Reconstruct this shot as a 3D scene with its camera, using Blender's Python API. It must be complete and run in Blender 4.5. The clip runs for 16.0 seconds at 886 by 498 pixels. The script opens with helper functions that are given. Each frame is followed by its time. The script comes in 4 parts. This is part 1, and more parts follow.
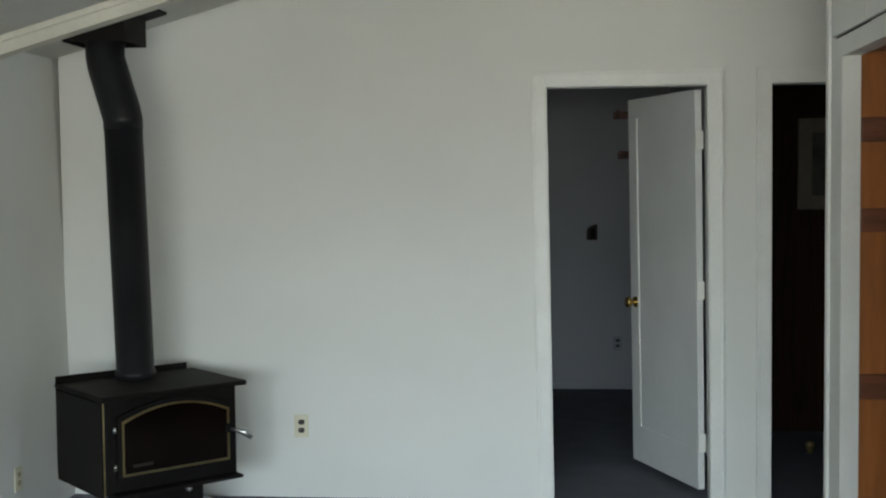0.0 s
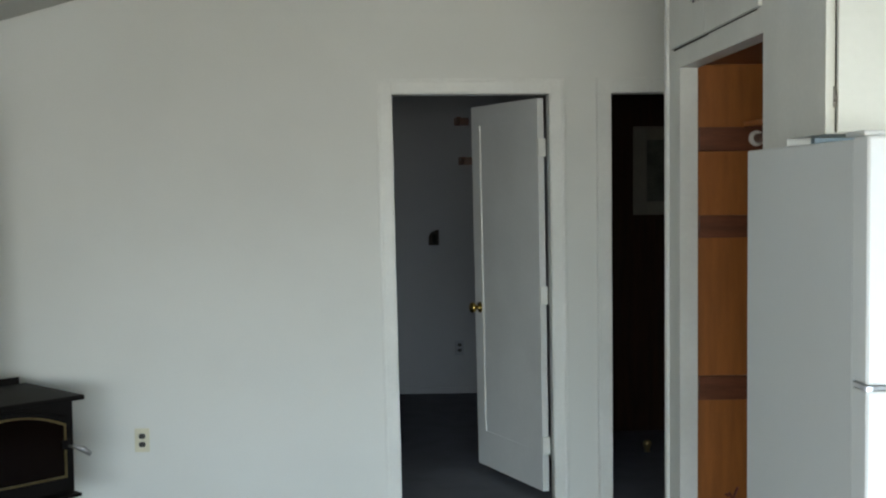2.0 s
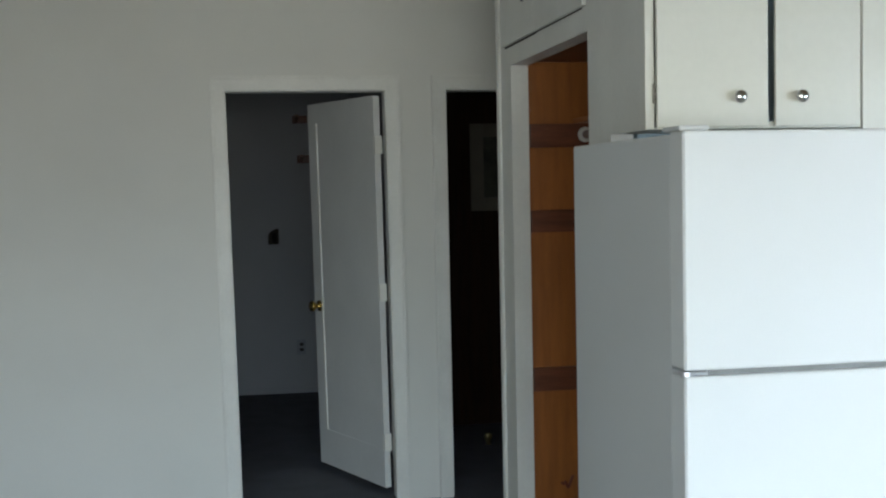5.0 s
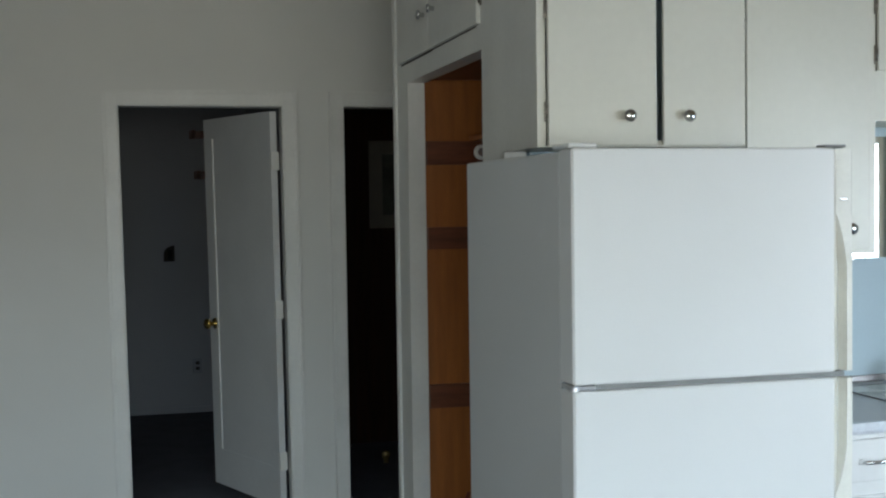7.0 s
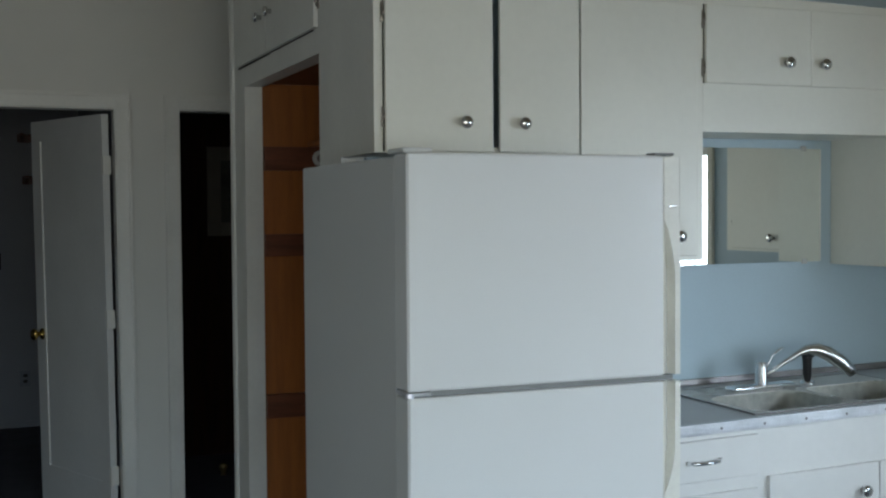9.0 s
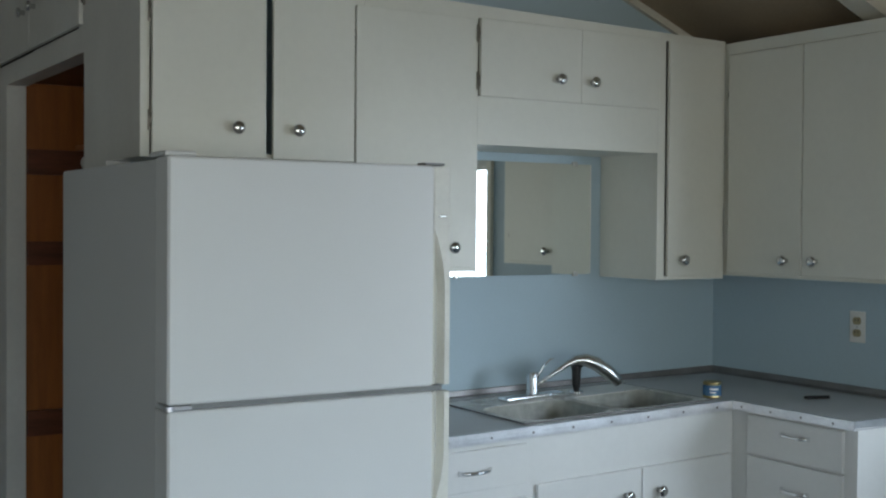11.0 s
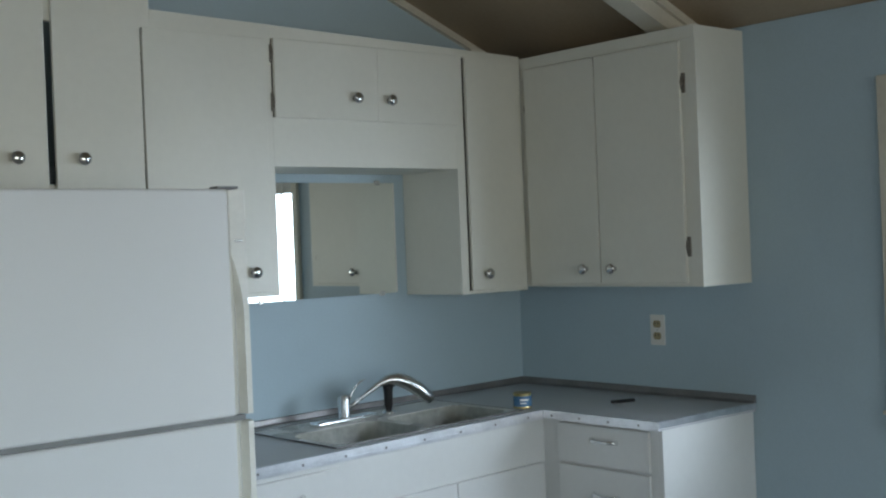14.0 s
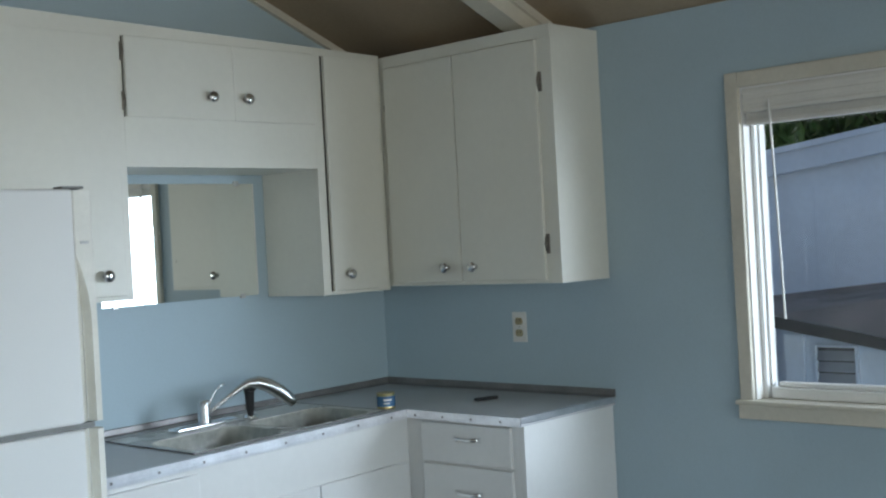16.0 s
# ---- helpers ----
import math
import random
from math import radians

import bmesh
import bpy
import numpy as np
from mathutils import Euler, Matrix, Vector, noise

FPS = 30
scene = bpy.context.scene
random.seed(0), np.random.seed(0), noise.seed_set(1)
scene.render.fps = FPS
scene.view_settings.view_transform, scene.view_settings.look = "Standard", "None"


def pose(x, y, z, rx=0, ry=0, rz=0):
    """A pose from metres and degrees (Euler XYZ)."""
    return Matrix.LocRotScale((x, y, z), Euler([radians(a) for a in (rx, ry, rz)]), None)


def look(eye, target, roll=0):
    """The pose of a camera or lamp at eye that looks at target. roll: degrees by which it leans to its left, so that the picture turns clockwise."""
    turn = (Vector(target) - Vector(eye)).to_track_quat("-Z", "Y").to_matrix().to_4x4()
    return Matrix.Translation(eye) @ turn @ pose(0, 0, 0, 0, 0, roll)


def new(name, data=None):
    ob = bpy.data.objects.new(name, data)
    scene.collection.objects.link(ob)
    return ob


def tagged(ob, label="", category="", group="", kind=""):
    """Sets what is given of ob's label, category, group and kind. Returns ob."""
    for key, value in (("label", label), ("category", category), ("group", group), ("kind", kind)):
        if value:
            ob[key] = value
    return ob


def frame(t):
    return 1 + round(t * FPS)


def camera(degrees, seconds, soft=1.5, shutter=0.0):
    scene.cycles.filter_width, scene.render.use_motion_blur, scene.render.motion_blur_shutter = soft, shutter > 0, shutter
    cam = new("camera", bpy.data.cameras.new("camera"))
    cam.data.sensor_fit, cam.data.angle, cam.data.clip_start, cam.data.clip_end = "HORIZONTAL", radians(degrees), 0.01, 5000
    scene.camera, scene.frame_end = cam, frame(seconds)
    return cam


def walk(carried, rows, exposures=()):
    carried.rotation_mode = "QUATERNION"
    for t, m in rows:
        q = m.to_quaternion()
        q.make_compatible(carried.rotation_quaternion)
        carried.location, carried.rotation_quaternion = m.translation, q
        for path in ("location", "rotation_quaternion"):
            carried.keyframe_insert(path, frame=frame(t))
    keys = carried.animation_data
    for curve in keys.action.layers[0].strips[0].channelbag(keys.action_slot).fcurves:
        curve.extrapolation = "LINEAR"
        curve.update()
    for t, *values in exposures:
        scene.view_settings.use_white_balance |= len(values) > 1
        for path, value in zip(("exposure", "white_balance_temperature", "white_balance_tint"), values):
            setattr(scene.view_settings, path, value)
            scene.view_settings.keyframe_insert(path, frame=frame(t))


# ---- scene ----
# ---- camera ----
cam = camera(40.9, 16.0, 2.2)
PATH = [
    (0, (-0.138, -0.068, 1.522), (-0.332, 1.92, 1.418), -0.6),
    (0.5, (-0.149, -0.062, 1.52), (-0.27, 1.932, 1.425), -1.1),
    (1, (-0.151, -0.068, 1.512), (-0.199, 1.93, 1.436), -0.7),
    (1.5, (-0.17, -0.059, 1.536), (-0.166, 1.939, 1.441), -0.5),
    (2, (-0.193, -0.044, 1.539), (-0.11, 1.952, 1.438), -0.6),
    (2.5, (-0.202, -0.042, 1.54), (-0.063, 1.951, 1.437), -0.5),
    (3, (-0.199, -0.05, 1.533), (-0.008, 1.938, 1.426), -0.6),
    (3.5, (-0.187, -0.047, 1.533), (0.053, 1.935, 1.416), -0.9),
    (4, (-0.175, -0.048, 1.539), (0.108, 1.929, 1.428), -1.1),
    (6.5, (-0.138, -0.052, 1.526), (0.304, 1.896, 1.422), -0.9),
    (7, (-0.131, -0.05, 1.528), (0.371, 1.885, 1.448), -0.8),
    (7.5, (-0.125, -0.042, 1.526), (0.442, 1.874, 1.445), -0.4),
    (8, (-0.113, -0.025, 1.527), (0.515, 1.872, 1.436), -0.5),
    (8.5, (-0.111, -0.025, 1.524), (0.582, 1.849, 1.443), -0.3),
    (9, (-0.099, -0.023, 1.516), (0.651, 1.83, 1.45), -0.4),
    (9.5, (-0.078, -0.02, 1.51), (0.774, 1.789, 1.458), -0.5),
    (10, (-0.058, -0.014, 1.508), (0.877, 1.753, 1.447), 0.2),
    (12.5, (-0.006, 0.0, 1.497), (1.197, 1.597, 1.473), -1.6),
    (13, (0.006, -0.001, 1.497), (1.246, 1.569, 1.465), -2.1),
    (13.5, (0.013, 0.007, 1.497), (1.288, 1.547, 1.484), -1.8),
    (14, (0.026, 0.006, 1.495), (1.335, 1.518, 1.486), -2.3),
    (14.5, (0.036, -0.006, 1.494), (1.38, 1.476, 1.492), -2.6),
    (15, (0.046, -0.013, 1.491), (1.432, 1.428, 1.5), -3.0),
    (15.5, (0.058, -0.013, 1.486), (1.478, 1.396, 1.48), -3.1),
    (16, (0.07, -0.009, 1.48), (1.531, 1.356, 1.467), -3.1),
]
# seconds, stops, white balance in kelvin, tint
EXPOSURES = [(0, 1.0, 6750, 9), (2, 0.98, 6700, 9), (4, 0.77, 6560, 9), (6.5, 0.20, 6550, 10), (7, 0.12, 6600, 10), (8, -0.12, 6500, 10), (10, -0.54, 6540, 10), (13, -0.58, 6530, 10), (14.5, -0.45, 6480, 10), (16, -0.20, 6440, 10)]
walk(cam, [(t, look(eye, target, roll)) for t, eye, target, roll in PATH], EXPOSURES)

# ---- plan (metres) ----
XL, XR = -2.65, 3.283          # left and right walls
YA, YK, YB = 5.762, 3.321, -3.6  # far wall, kitchen wall, wall behind the camera
XC = 0.935                     # face of the closet partition
YF = 3.020                     # face frame of the upper cabinets
RIDGE_X, RIDGE_Z = 0.787, 3.158
SLOPE_L, SLOPE_R = 0.28, 0.40
Z_FLOOR = -0.034
Y_END = 9.05                   # far wall of the bedroom


def ceil_z(x):
    return RIDGE_Z - (RIDGE_X - x) * SLOPE_L if x < RIDGE_X else RIDGE_Z - (x - RIDGE_X) * SLOPE_R


# ---- world and lights ----
world = bpy.data.worlds.new("world")
scene.world = world
world.use_nodes = True
wn = world.node_tree
sky = wn.nodes.new("ShaderNodeTexSky")
sky.sky_type = "NISHITA"
sky.sun_disc = False
sky.sun_elevation = radians(30)
SUN_DIR = Vector((0.95, 0.31, 0.0)).normalized()
sky.sun_rotation = math.atan2(SUN_DIR.x, SUN_DIR.y)
wn.links.new(sky.outputs["Color"], wn.nodes["Background"].inputs["Color"])
wn.nodes["Background"].inputs["Strength"].default_value = 0.15

sun = new("sun", bpy.data.lights.new("sun", "SUN"))
sun.data.energy, sun.data.angle, sun.data.color = 5.0, radians(0.5), (1.0, 0.95, 0.87)
sun.matrix_world = look(Vector((SUN_DIR.x, SUN_DIR.y, 0.577)) * 20, (0, 0, 0))


def window_lamp(name, x, y, z, w, h, aim, power, color, spread):
    lamp = new(name, bpy.data.lights.new(name, "AREA"))
    lamp.data.shape, lamp.data.size, lamp.data.size_y = "RECTANGLE", w, h
    lamp.data.energy, lamp.data.color, lamp.data.spread = power, color, radians(spread)
    lamp.matrix_world = look((x, y, z), (x + aim[0], y + aim[1], z + aim[2]))
    return lamp


# lamps added at the unseen rear window stand in for daylight: high sky reaches in downwards only; an assumed sunlit
# yard and houses opposite give a level, warmer light
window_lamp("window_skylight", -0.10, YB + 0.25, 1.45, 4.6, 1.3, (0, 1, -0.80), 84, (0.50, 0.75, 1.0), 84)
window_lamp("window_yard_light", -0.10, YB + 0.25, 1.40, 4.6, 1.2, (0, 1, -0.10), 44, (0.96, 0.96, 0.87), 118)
# lamp added in an unseen left opening, to brighten faces turned left
window_lamp("left_window_light", XL + 0.06, -1.90, 1.40, 1.5, 1.0, (1, 0.75, -0.1), 9, (0.96, 0.97, 0.90), 120)
# lamp added out of view beyond the blue wall's window, to brighten the sink corner; stands in for sky beside the
# neighbouring building
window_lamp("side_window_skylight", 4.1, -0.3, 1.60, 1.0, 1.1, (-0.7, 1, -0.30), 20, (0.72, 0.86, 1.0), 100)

# ---- materials ----
def mat(name, color, rough=0.5, metal=0.0, vary=0.06, scale=3.0, fine=90.0, bump=0.08, spec=0.5, stretch=(1, 1, 1), per_object=0.0, color2=None):
    """A surface with mottling at two scales and fine relief."""
    m = bpy.data.materials.new(name)
    m.use_nodes = True
    t = m.node_tree
    b = t.nodes["Principled BSDF"]
    b.inputs["Roughness"].default_value, b.inputs["Metallic"].default_value = rough, metal
    b.inputs["Specular IOR Level"].default_value = spec
    co = t.nodes.new("ShaderNodeTexCoord")
    mp = t.nodes.new("ShaderNodeMapping")
    mp.inputs["Scale"].default_value = stretch
    t.links.new(co.outputs["Object"], mp.inputs["Vector"])
    big, small = t.nodes.new("ShaderNodeTexNoise"), t.nodes.new("ShaderNodeTexNoise")
    big.inputs["Scale"].default_value, big.inputs["Detail"].default_value = scale, 5
    small.inputs["Scale"].default_value, small.inputs["Detail"].default_value = fine, 3
    for n in (big, small):
        t.links.new(mp.outputs["Vector"], n.inputs["Vector"])
    ramp = t.nodes.new("ShaderNodeMix")
    ramp.data_type = "RGBA"
    c2 = color2 or tuple(c * (1 - 2.2 * vary) for c in color)
    ramp.inputs["A"].default_value = (*c2, 1)
    ramp.inputs["B"].default_value = (*[min(1, c * (1 + vary)) for c in color], 1)
    rng = t.nodes.new("ShaderNodeMapRange")
    rng.inputs["From Min"].default_value, rng.inputs["From Max"].default_value = 0.3, 0.65
    t.links.new(big.outputs["Fac"], rng.inputs["Value"])
    t.links.new(rng.outputs["Result"], ramp.inputs["Factor"])
    mul = t.nodes.new("ShaderNodeMix")
    mul.data_type, mul.blend_type = "RGBA", "MULTIPLY"
    mul.inputs["Factor"].default_value = min(1.0, vary * 3)
    t.links.new(ramp.outputs["Result"], mul.inputs["A"])
    t.links.new(small.outputs["Fac"], mul.inputs["B"])
    gain = t.nodes.new("ShaderNodeMix")
    gain.data_type, gain.blend_type = "RGBA", "MULTIPLY"
    gain.inputs["Factor"].default_value = 1.0
    k = 1 + 0.5 * min(1.0, vary * 3)
    gain.inputs["B"].default_value = (k, k, k, 1)
    t.links.new(mul.outputs["Result"], gain.inputs["A"])
    out = gain.outputs["Result"]
    if per_object:
        info, hsv, r2 = t.nodes.new("ShaderNodeObjectInfo"), t.nodes.new("ShaderNodeHueSaturation"), t.nodes.new("ShaderNodeMapRange")
        r2.inputs["To Min"].default_value, r2.inputs["To Max"].default_value = 1 - per_object, 1 + per_object
        t.links.new(info.outputs["Random"], r2.inputs["Value"])
        t.links.new(r2.outputs["Result"], hsv.inputs["Value"])
        t.links.new(out, hsv.inputs["Color"])
        out = hsv.outputs["Color"]
    t.links.new(out, b.inputs["Base Color"])
    rr = t.nodes.new("ShaderNodeMapRange")
    rr.inputs["To Min"].default_value, rr.inputs["To Max"].default_value = max(0.02, rough * 0.85), min(1, rough * 1.15)
    t.links.new(big.outputs["Fac"], rr.inputs["Value"])
    t.links.new(rr.outputs["Result"], b.inputs["Roughness"])
    if bump:
        bp = t.nodes.new("ShaderNodeBump")
        bp.inputs["Strength"].default_value, bp.inputs["Distance"].default_value = bump, 0.004
        t.links.new(small.outputs["Fac"], bp.inputs["Height"])
        t.links.new(bp.outputs["Normal"], b.inputs["Normal"])
    return m


def glass(name, rough=0.0, tint=(1, 1, 1)):
    m = bpy.data.materials.new(name)
    m.use_nodes = True
    b = m.node_tree.nodes["Principled BSDF"]
    b.inputs["Base Color"].default_value = (*tint, 1)
    b.inputs["Transmission Weight"].default_value, b.inputs["Roughness"].default_value, b.inputs["IOR"].default_value = 1.0, rough, 1.45
    return m


M_WALL = mat("white_wall_paint", (0.76, 0.76, 0.72), 0.75, vary=0.025, scale=1.1, fine=160, bump=0.10)
# the bedroom's dimness is put into this grey; other walls stay white
M_BEDROOM = mat("dimmed_bedroom_paint", (0.38, 0.39, 0.41), 0.75, vary=0.03, scale=1.1, fine=160, bump=0.10)
M_BLUE = mat("blue_wall_paint", (0.435, 0.555, 0.625), 0.6, vary=0.035, scale=1.3, fine=150, bump=0.10)
M_TRIM = mat("white_trim_paint", (0.78, 0.78, 0.74), 0.42, vary=0.03, scale=4, fine=60, bump=0.06)
M_DOOR = mat("grey_white_door_paint", (0.70, 0.71, 0.70), 0.45, vary=0.03, scale=3, fine=70, bump=0.05)
M_CAB = mat("cream_white_cabinet_paint", (0.74, 0.74, 0.67), 0.38, vary=0.02, scale=2.2, fine=45, bump=0.03)
# cabinet paint again, turned bluer for the cool daylight low down
M_BASE = mat("cool_lit_cabinet_paint", (0.74, 0.75, 0.74), 0.38, vary=0.02, scale=2.2, fine=45, bump=0.03)
# one ceiling in two tones: the kitchen's tan holds its warm dimness
M_CEIL = mat("dim_tan_ceiling_paint", (0.42, 0.335, 0.235), 0.8, vary=0.06, scale=1.5, fine=80, bump=0.15)
M_CEIL_PALE = mat("grey_white_ceiling_paint", (0.60, 0.59, 0.54), 0.8, vary=0.05, scale=1.5, fine=80, bump=0.12)
M_BEAM = mat("cream_beam_paint", (0.66, 0.63, 0.54), 0.55, vary=0.05, scale=3, fine=60, bump=0.08)
M_CARPET = mat("grey_blue_carpet", (0.17, 0.175, 0.20), 0.95, vary=0.05, scale=6, fine=420, bump=0.6, spec=0.1)
M_PLY = mat("orange_varnished_plywood", (0.37, 0.122, 0.025), 0.45, vary=0.09, scale=5, fine=60, bump=0.05, stretch=(6, 6, 0.6))
M_CLEAT = mat("red_brown_varnished_board", (0.17, 0.055, 0.025), 0.4, vary=0.15, scale=6, fine=50, bump=0.05, stretch=(0.6, 6, 6))
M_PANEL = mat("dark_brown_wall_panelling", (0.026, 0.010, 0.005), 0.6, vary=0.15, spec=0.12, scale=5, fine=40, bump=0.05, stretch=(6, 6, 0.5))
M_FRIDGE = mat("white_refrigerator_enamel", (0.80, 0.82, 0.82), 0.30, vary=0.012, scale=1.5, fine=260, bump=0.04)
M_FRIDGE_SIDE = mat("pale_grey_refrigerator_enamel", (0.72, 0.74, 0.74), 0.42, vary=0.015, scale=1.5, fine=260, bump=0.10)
M_GASKET = mat("grey_rubber_gasket", (0.24, 0.25, 0.25), 0.6, vary=0.08, scale=8, bump=0.05)
M_YELLOWED = mat("yellowed_plastic", (0.80, 0.80, 0.74), 0.40, vary=0.04, scale=7, bump=0.03)
M_CHROME = mat("chrome", (0.86, 0.87, 0.88), 0.10, 1.0, vary=0.02, scale=9, bump=0.0)
M_SATIN = mat("satin_chrome", (0.74, 0.75, 0.76), 0.26, 1.0, vary=0.05, scale=14, bump=0.02)
M_STEEL = mat("dull_steel", (0.52, 0.52, 0.51), 0.32, 1.0, vary=0.08, scale=9, bump=0.03)
M_HINGE = mat("tarnished_hinge_metal", (0.30, 0.28, 0.25), 0.32, 0.85, vary=0.2, scale=30, bump=0.03)
# knob chrome, its colour darkened for the dark room it reflects
M_KNOB = mat("dark_reflecting_chrome", (0.60, 0.60, 0.60), 0.10, 1.0, vary=0.05, scale=20, bump=0.0)
M_ALU = mat("aluminium_edging", (0.80, 0.81, 0.84), 0.30, 1.0, vary=0.06, scale=12, bump=0.03)
M_DARKALU = mat("dull_metal_cove", (0.26, 0.25, 0.25), 0.45, 0.6, vary=0.1, scale=8, bump=0.03)
M_LAM = mat("grey_laminate", (0.55, 0.56, 0.58), 0.30, vary=0.015, scale=5, fine=220, bump=0.02)
M_SINK = mat("worn_grey_sink", (0.66, 0.66, 0.63), 0.28, 0.1, vary=0.10, scale=6, fine=40, bump=0.03)
M_BOWL = mat("mottled_grey_green_bowl", (0.44, 0.45, 0.41), 0.34, 0.1, vary=0.16, scale=5, fine=40, bump=0.03)
M_BLACK = mat("black_plastic", (0.015, 0.015, 0.016), 0.35, vary=0.1, scale=6, bump=0.02)
M_SOOT = mat("dull_black", (0.012, 0.011, 0.011), 0.9, vary=0.1, scale=6, bump=0.0, spec=0.1)
# dark colour for drawn gap shade and for the junction box
M_GAP = mat("gap_shade_and_box_dark", (0.05, 0.042, 0.036), 0.9, spec=0.1, vary=0.1, scale=6, bump=0.0)
M_IRON = mat("black_stove_paint", (0.010, 0.0085, 0.008), 0.6, vary=0.15, scale=5, fine=140, bump=0.12, spec=0.12)
M_PIPE = mat("black_stovepipe_paint", (0.014, 0.014, 0.016), 0.42, vary=0.12, scale=4, fine=120, bump=0.05, spec=0.22)
M_GOLD = mat("brass_trim", (0.68, 0.55, 0.26), 0.3, 1.0, vary=0.08, scale=10, bump=0.02)
M_BRASS = mat("polished_brass", (0.70, 0.48, 0.14), 0.2, 1.0, vary=0.06, scale=10, bump=0.0)
M_STOVEGLASS = mat("sooty_stove_glass", (0.006, 0.003, 0.002), 0.12, vary=0.2, scale=5, bump=0.0)
M_IVORY = mat("ivory_plastic", (0.72, 0.68, 0.52), 0.4, vary=0.04, scale=8, bump=0.02)
M_WHITEPL = mat("white_plastic", (0.80, 0.80, 0.77), 0.4, vary=0.03, scale=8, bump=0.02)
M_SOCKET = mat("tan_socket_plastic", (0.40, 0.34, 0.20), 0.45, vary=0.06, scale=8, bump=0.0)
M_BROWNPL = mat("brown_socket_plastic", (0.022, 0.016, 0.012), 0.45, vary=0.06, scale=8, bump=0.0)
M_VINYL = mat("white_vinyl", (0.82, 0.82, 0.80), 0.35, vary=0.02, scale=5, bump=0.02)
M_BLIND = mat("white_blind_slat", (0.74, 0.73, 0.68), 0.45, vary=0.03, scale=5, bump=0.02)
M_SHED = mat("pale_blue_painted_boards", (0.74, 0.83, 0.94), 0.6, vary=0.04, scale=2, fine=30, bump=0.08)
M_SHINGLE = mat("grey_brown_shingle", (0.20, 0.165, 0.155), 0.9, vary=0.15, scale=5, fine=80, bump=0.3, per_object=0.25)
M_GUTTER = mat("dark_fascia_paint", (0.03, 0.027, 0.025), 0.6, vary=0.1, scale=5, bump=0.05)
M_VENTDARK = mat("grey_vent_metal", (0.28, 0.30, 0.33), 0.5, vary=0.06, scale=7, bump=0.02)
M_LEAF = mat("green_leaf", (0.09, 0.19, 0.04), 0.55, vary=0.25, scale=3, fine=12, bump=0.0)
M_BARK = mat("brown_bark", (0.10, 0.075, 0.05), 0.9, vary=0.2, scale=8, fine=30, bump=0.5)
M_GROUND = mat("pale_dry_ground", (0.42, 0.38, 0.31), 0.95, vary=0.12, scale=0.6, fine=14, bump=0.3)
M_EXT = mat("exterior_wall_paint", (0.70, 0.70, 0.66), 0.7, vary=0.05, scale=1.5, fine=50, bump=0.1)
M_PAPER = mat("paper_label_blue", (0.06, 0.17, 0.32), 0.5, vary=0.08, scale=30, bump=0.0)
# pale frame wood, with the hall's darkness put into its colour
M_FRAME = mat("hall_dimmed_wood_frame", (0.14, 0.125, 0.10), 0.5, vary=0.06, scale=8, bump=0.03)
M_PICTURE = mat("dark_green_picture", (0.05, 0.055, 0.04), 0.4, vary=0.3, scale=9, bump=0.0)
M_STAIN = mat("dried_red_paint", (0.16, 0.035, 0.02), 0.5, vary=0.1, scale=20, bump=0.0)
M_PANE = glass("window_glass")
M_MIRROR = mat("mirror_silver", (0.84, 0.88, 0.86), 0.01, 1.0, vary=0.0, bump=0.0)


# ---- builders ----
def part(name, bm, material, parent=None, label="", smooth=False):
    """Links a bmesh, made in world coordinates, as one mesh object, under a thing or a part if one is given."""
    me = bpy.data.meshes.new(name)
    bmesh.ops.recalc_face_normals(bm, faces=bm.faces)
    bm.to_mesh(me)
    bm.free()
    me.materials.append(material)
    if smooth:
        for p in me.polygons:
            p.use_smooth = True
    ob = new(name, me)
    if parent is not None:
        ob.parent = parent
        if parent.type == "EMPTY":
            ob.matrix_parent_inverse = Matrix.Translation(-parent.location)
    if label:
        ob["label"] = label
    return ob


def thing(name, base, label, category, group="", kind=""):
    e = new(name)
    e.empty_display_size = 0.1
    e.location = base
    return tagged(e, label, category, group, kind)


def box(x0, x1, y0, y1, z0, z1, bevel=0.0, bm=None, m=None, segments=2):
    b2 = bmesh.new()
    bmesh.ops.create_cube(b2, size=1, matrix=Matrix.LocRotScale(((x0 + x1) / 2, (y0 + y1) / 2, (z0 + z1) / 2), None, (abs(x1 - x0), abs(y1 - y0), abs(z1 - z0))))
    if bevel:
        bmesh.ops.bevel(b2, geom=b2.edges[:], offset=bevel, segments=segments, profile=0.5, affect="EDGES")
    if m is not None:
        bmesh.ops.transform(b2, matrix=m, verts=b2.verts)
    return join(bm, b2)


def join(bm, b2):
    if bm is None:
        return b2
    me = bpy.data.meshes.new("tmp")
    b2.to_mesh(me)
    b2.free()
    bm.from_mesh(me)
    bpy.data.meshes.remove(me)
    return bm


def lathe(profile, m=None, seg=24, bm=None):
    """A turned body: profile of (radius, height) along z."""
    b2 = bmesh.new()
    rings = []
    for r, z in profile:
        rings.append([b2.verts.new((max(r, 1e-4) * math.cos(2 * math.pi * k / seg), max(r, 1e-4) * math.sin(2 * math.pi * k / seg), z)) for k in range(seg)])
    for a, b in zip(rings, rings[1:]):
        for k in range(seg):
            b2.faces.new((a[k], a[(k + 1) % seg], b[(k + 1) % seg], b[k]))
    b2.faces.new(rings[0][::-1])
    b2.faces.new(rings[-1])
    if m is not None:
        bmesh.ops.transform(b2, matrix=m, verts=b2.verts)
    return join(bm, b2)


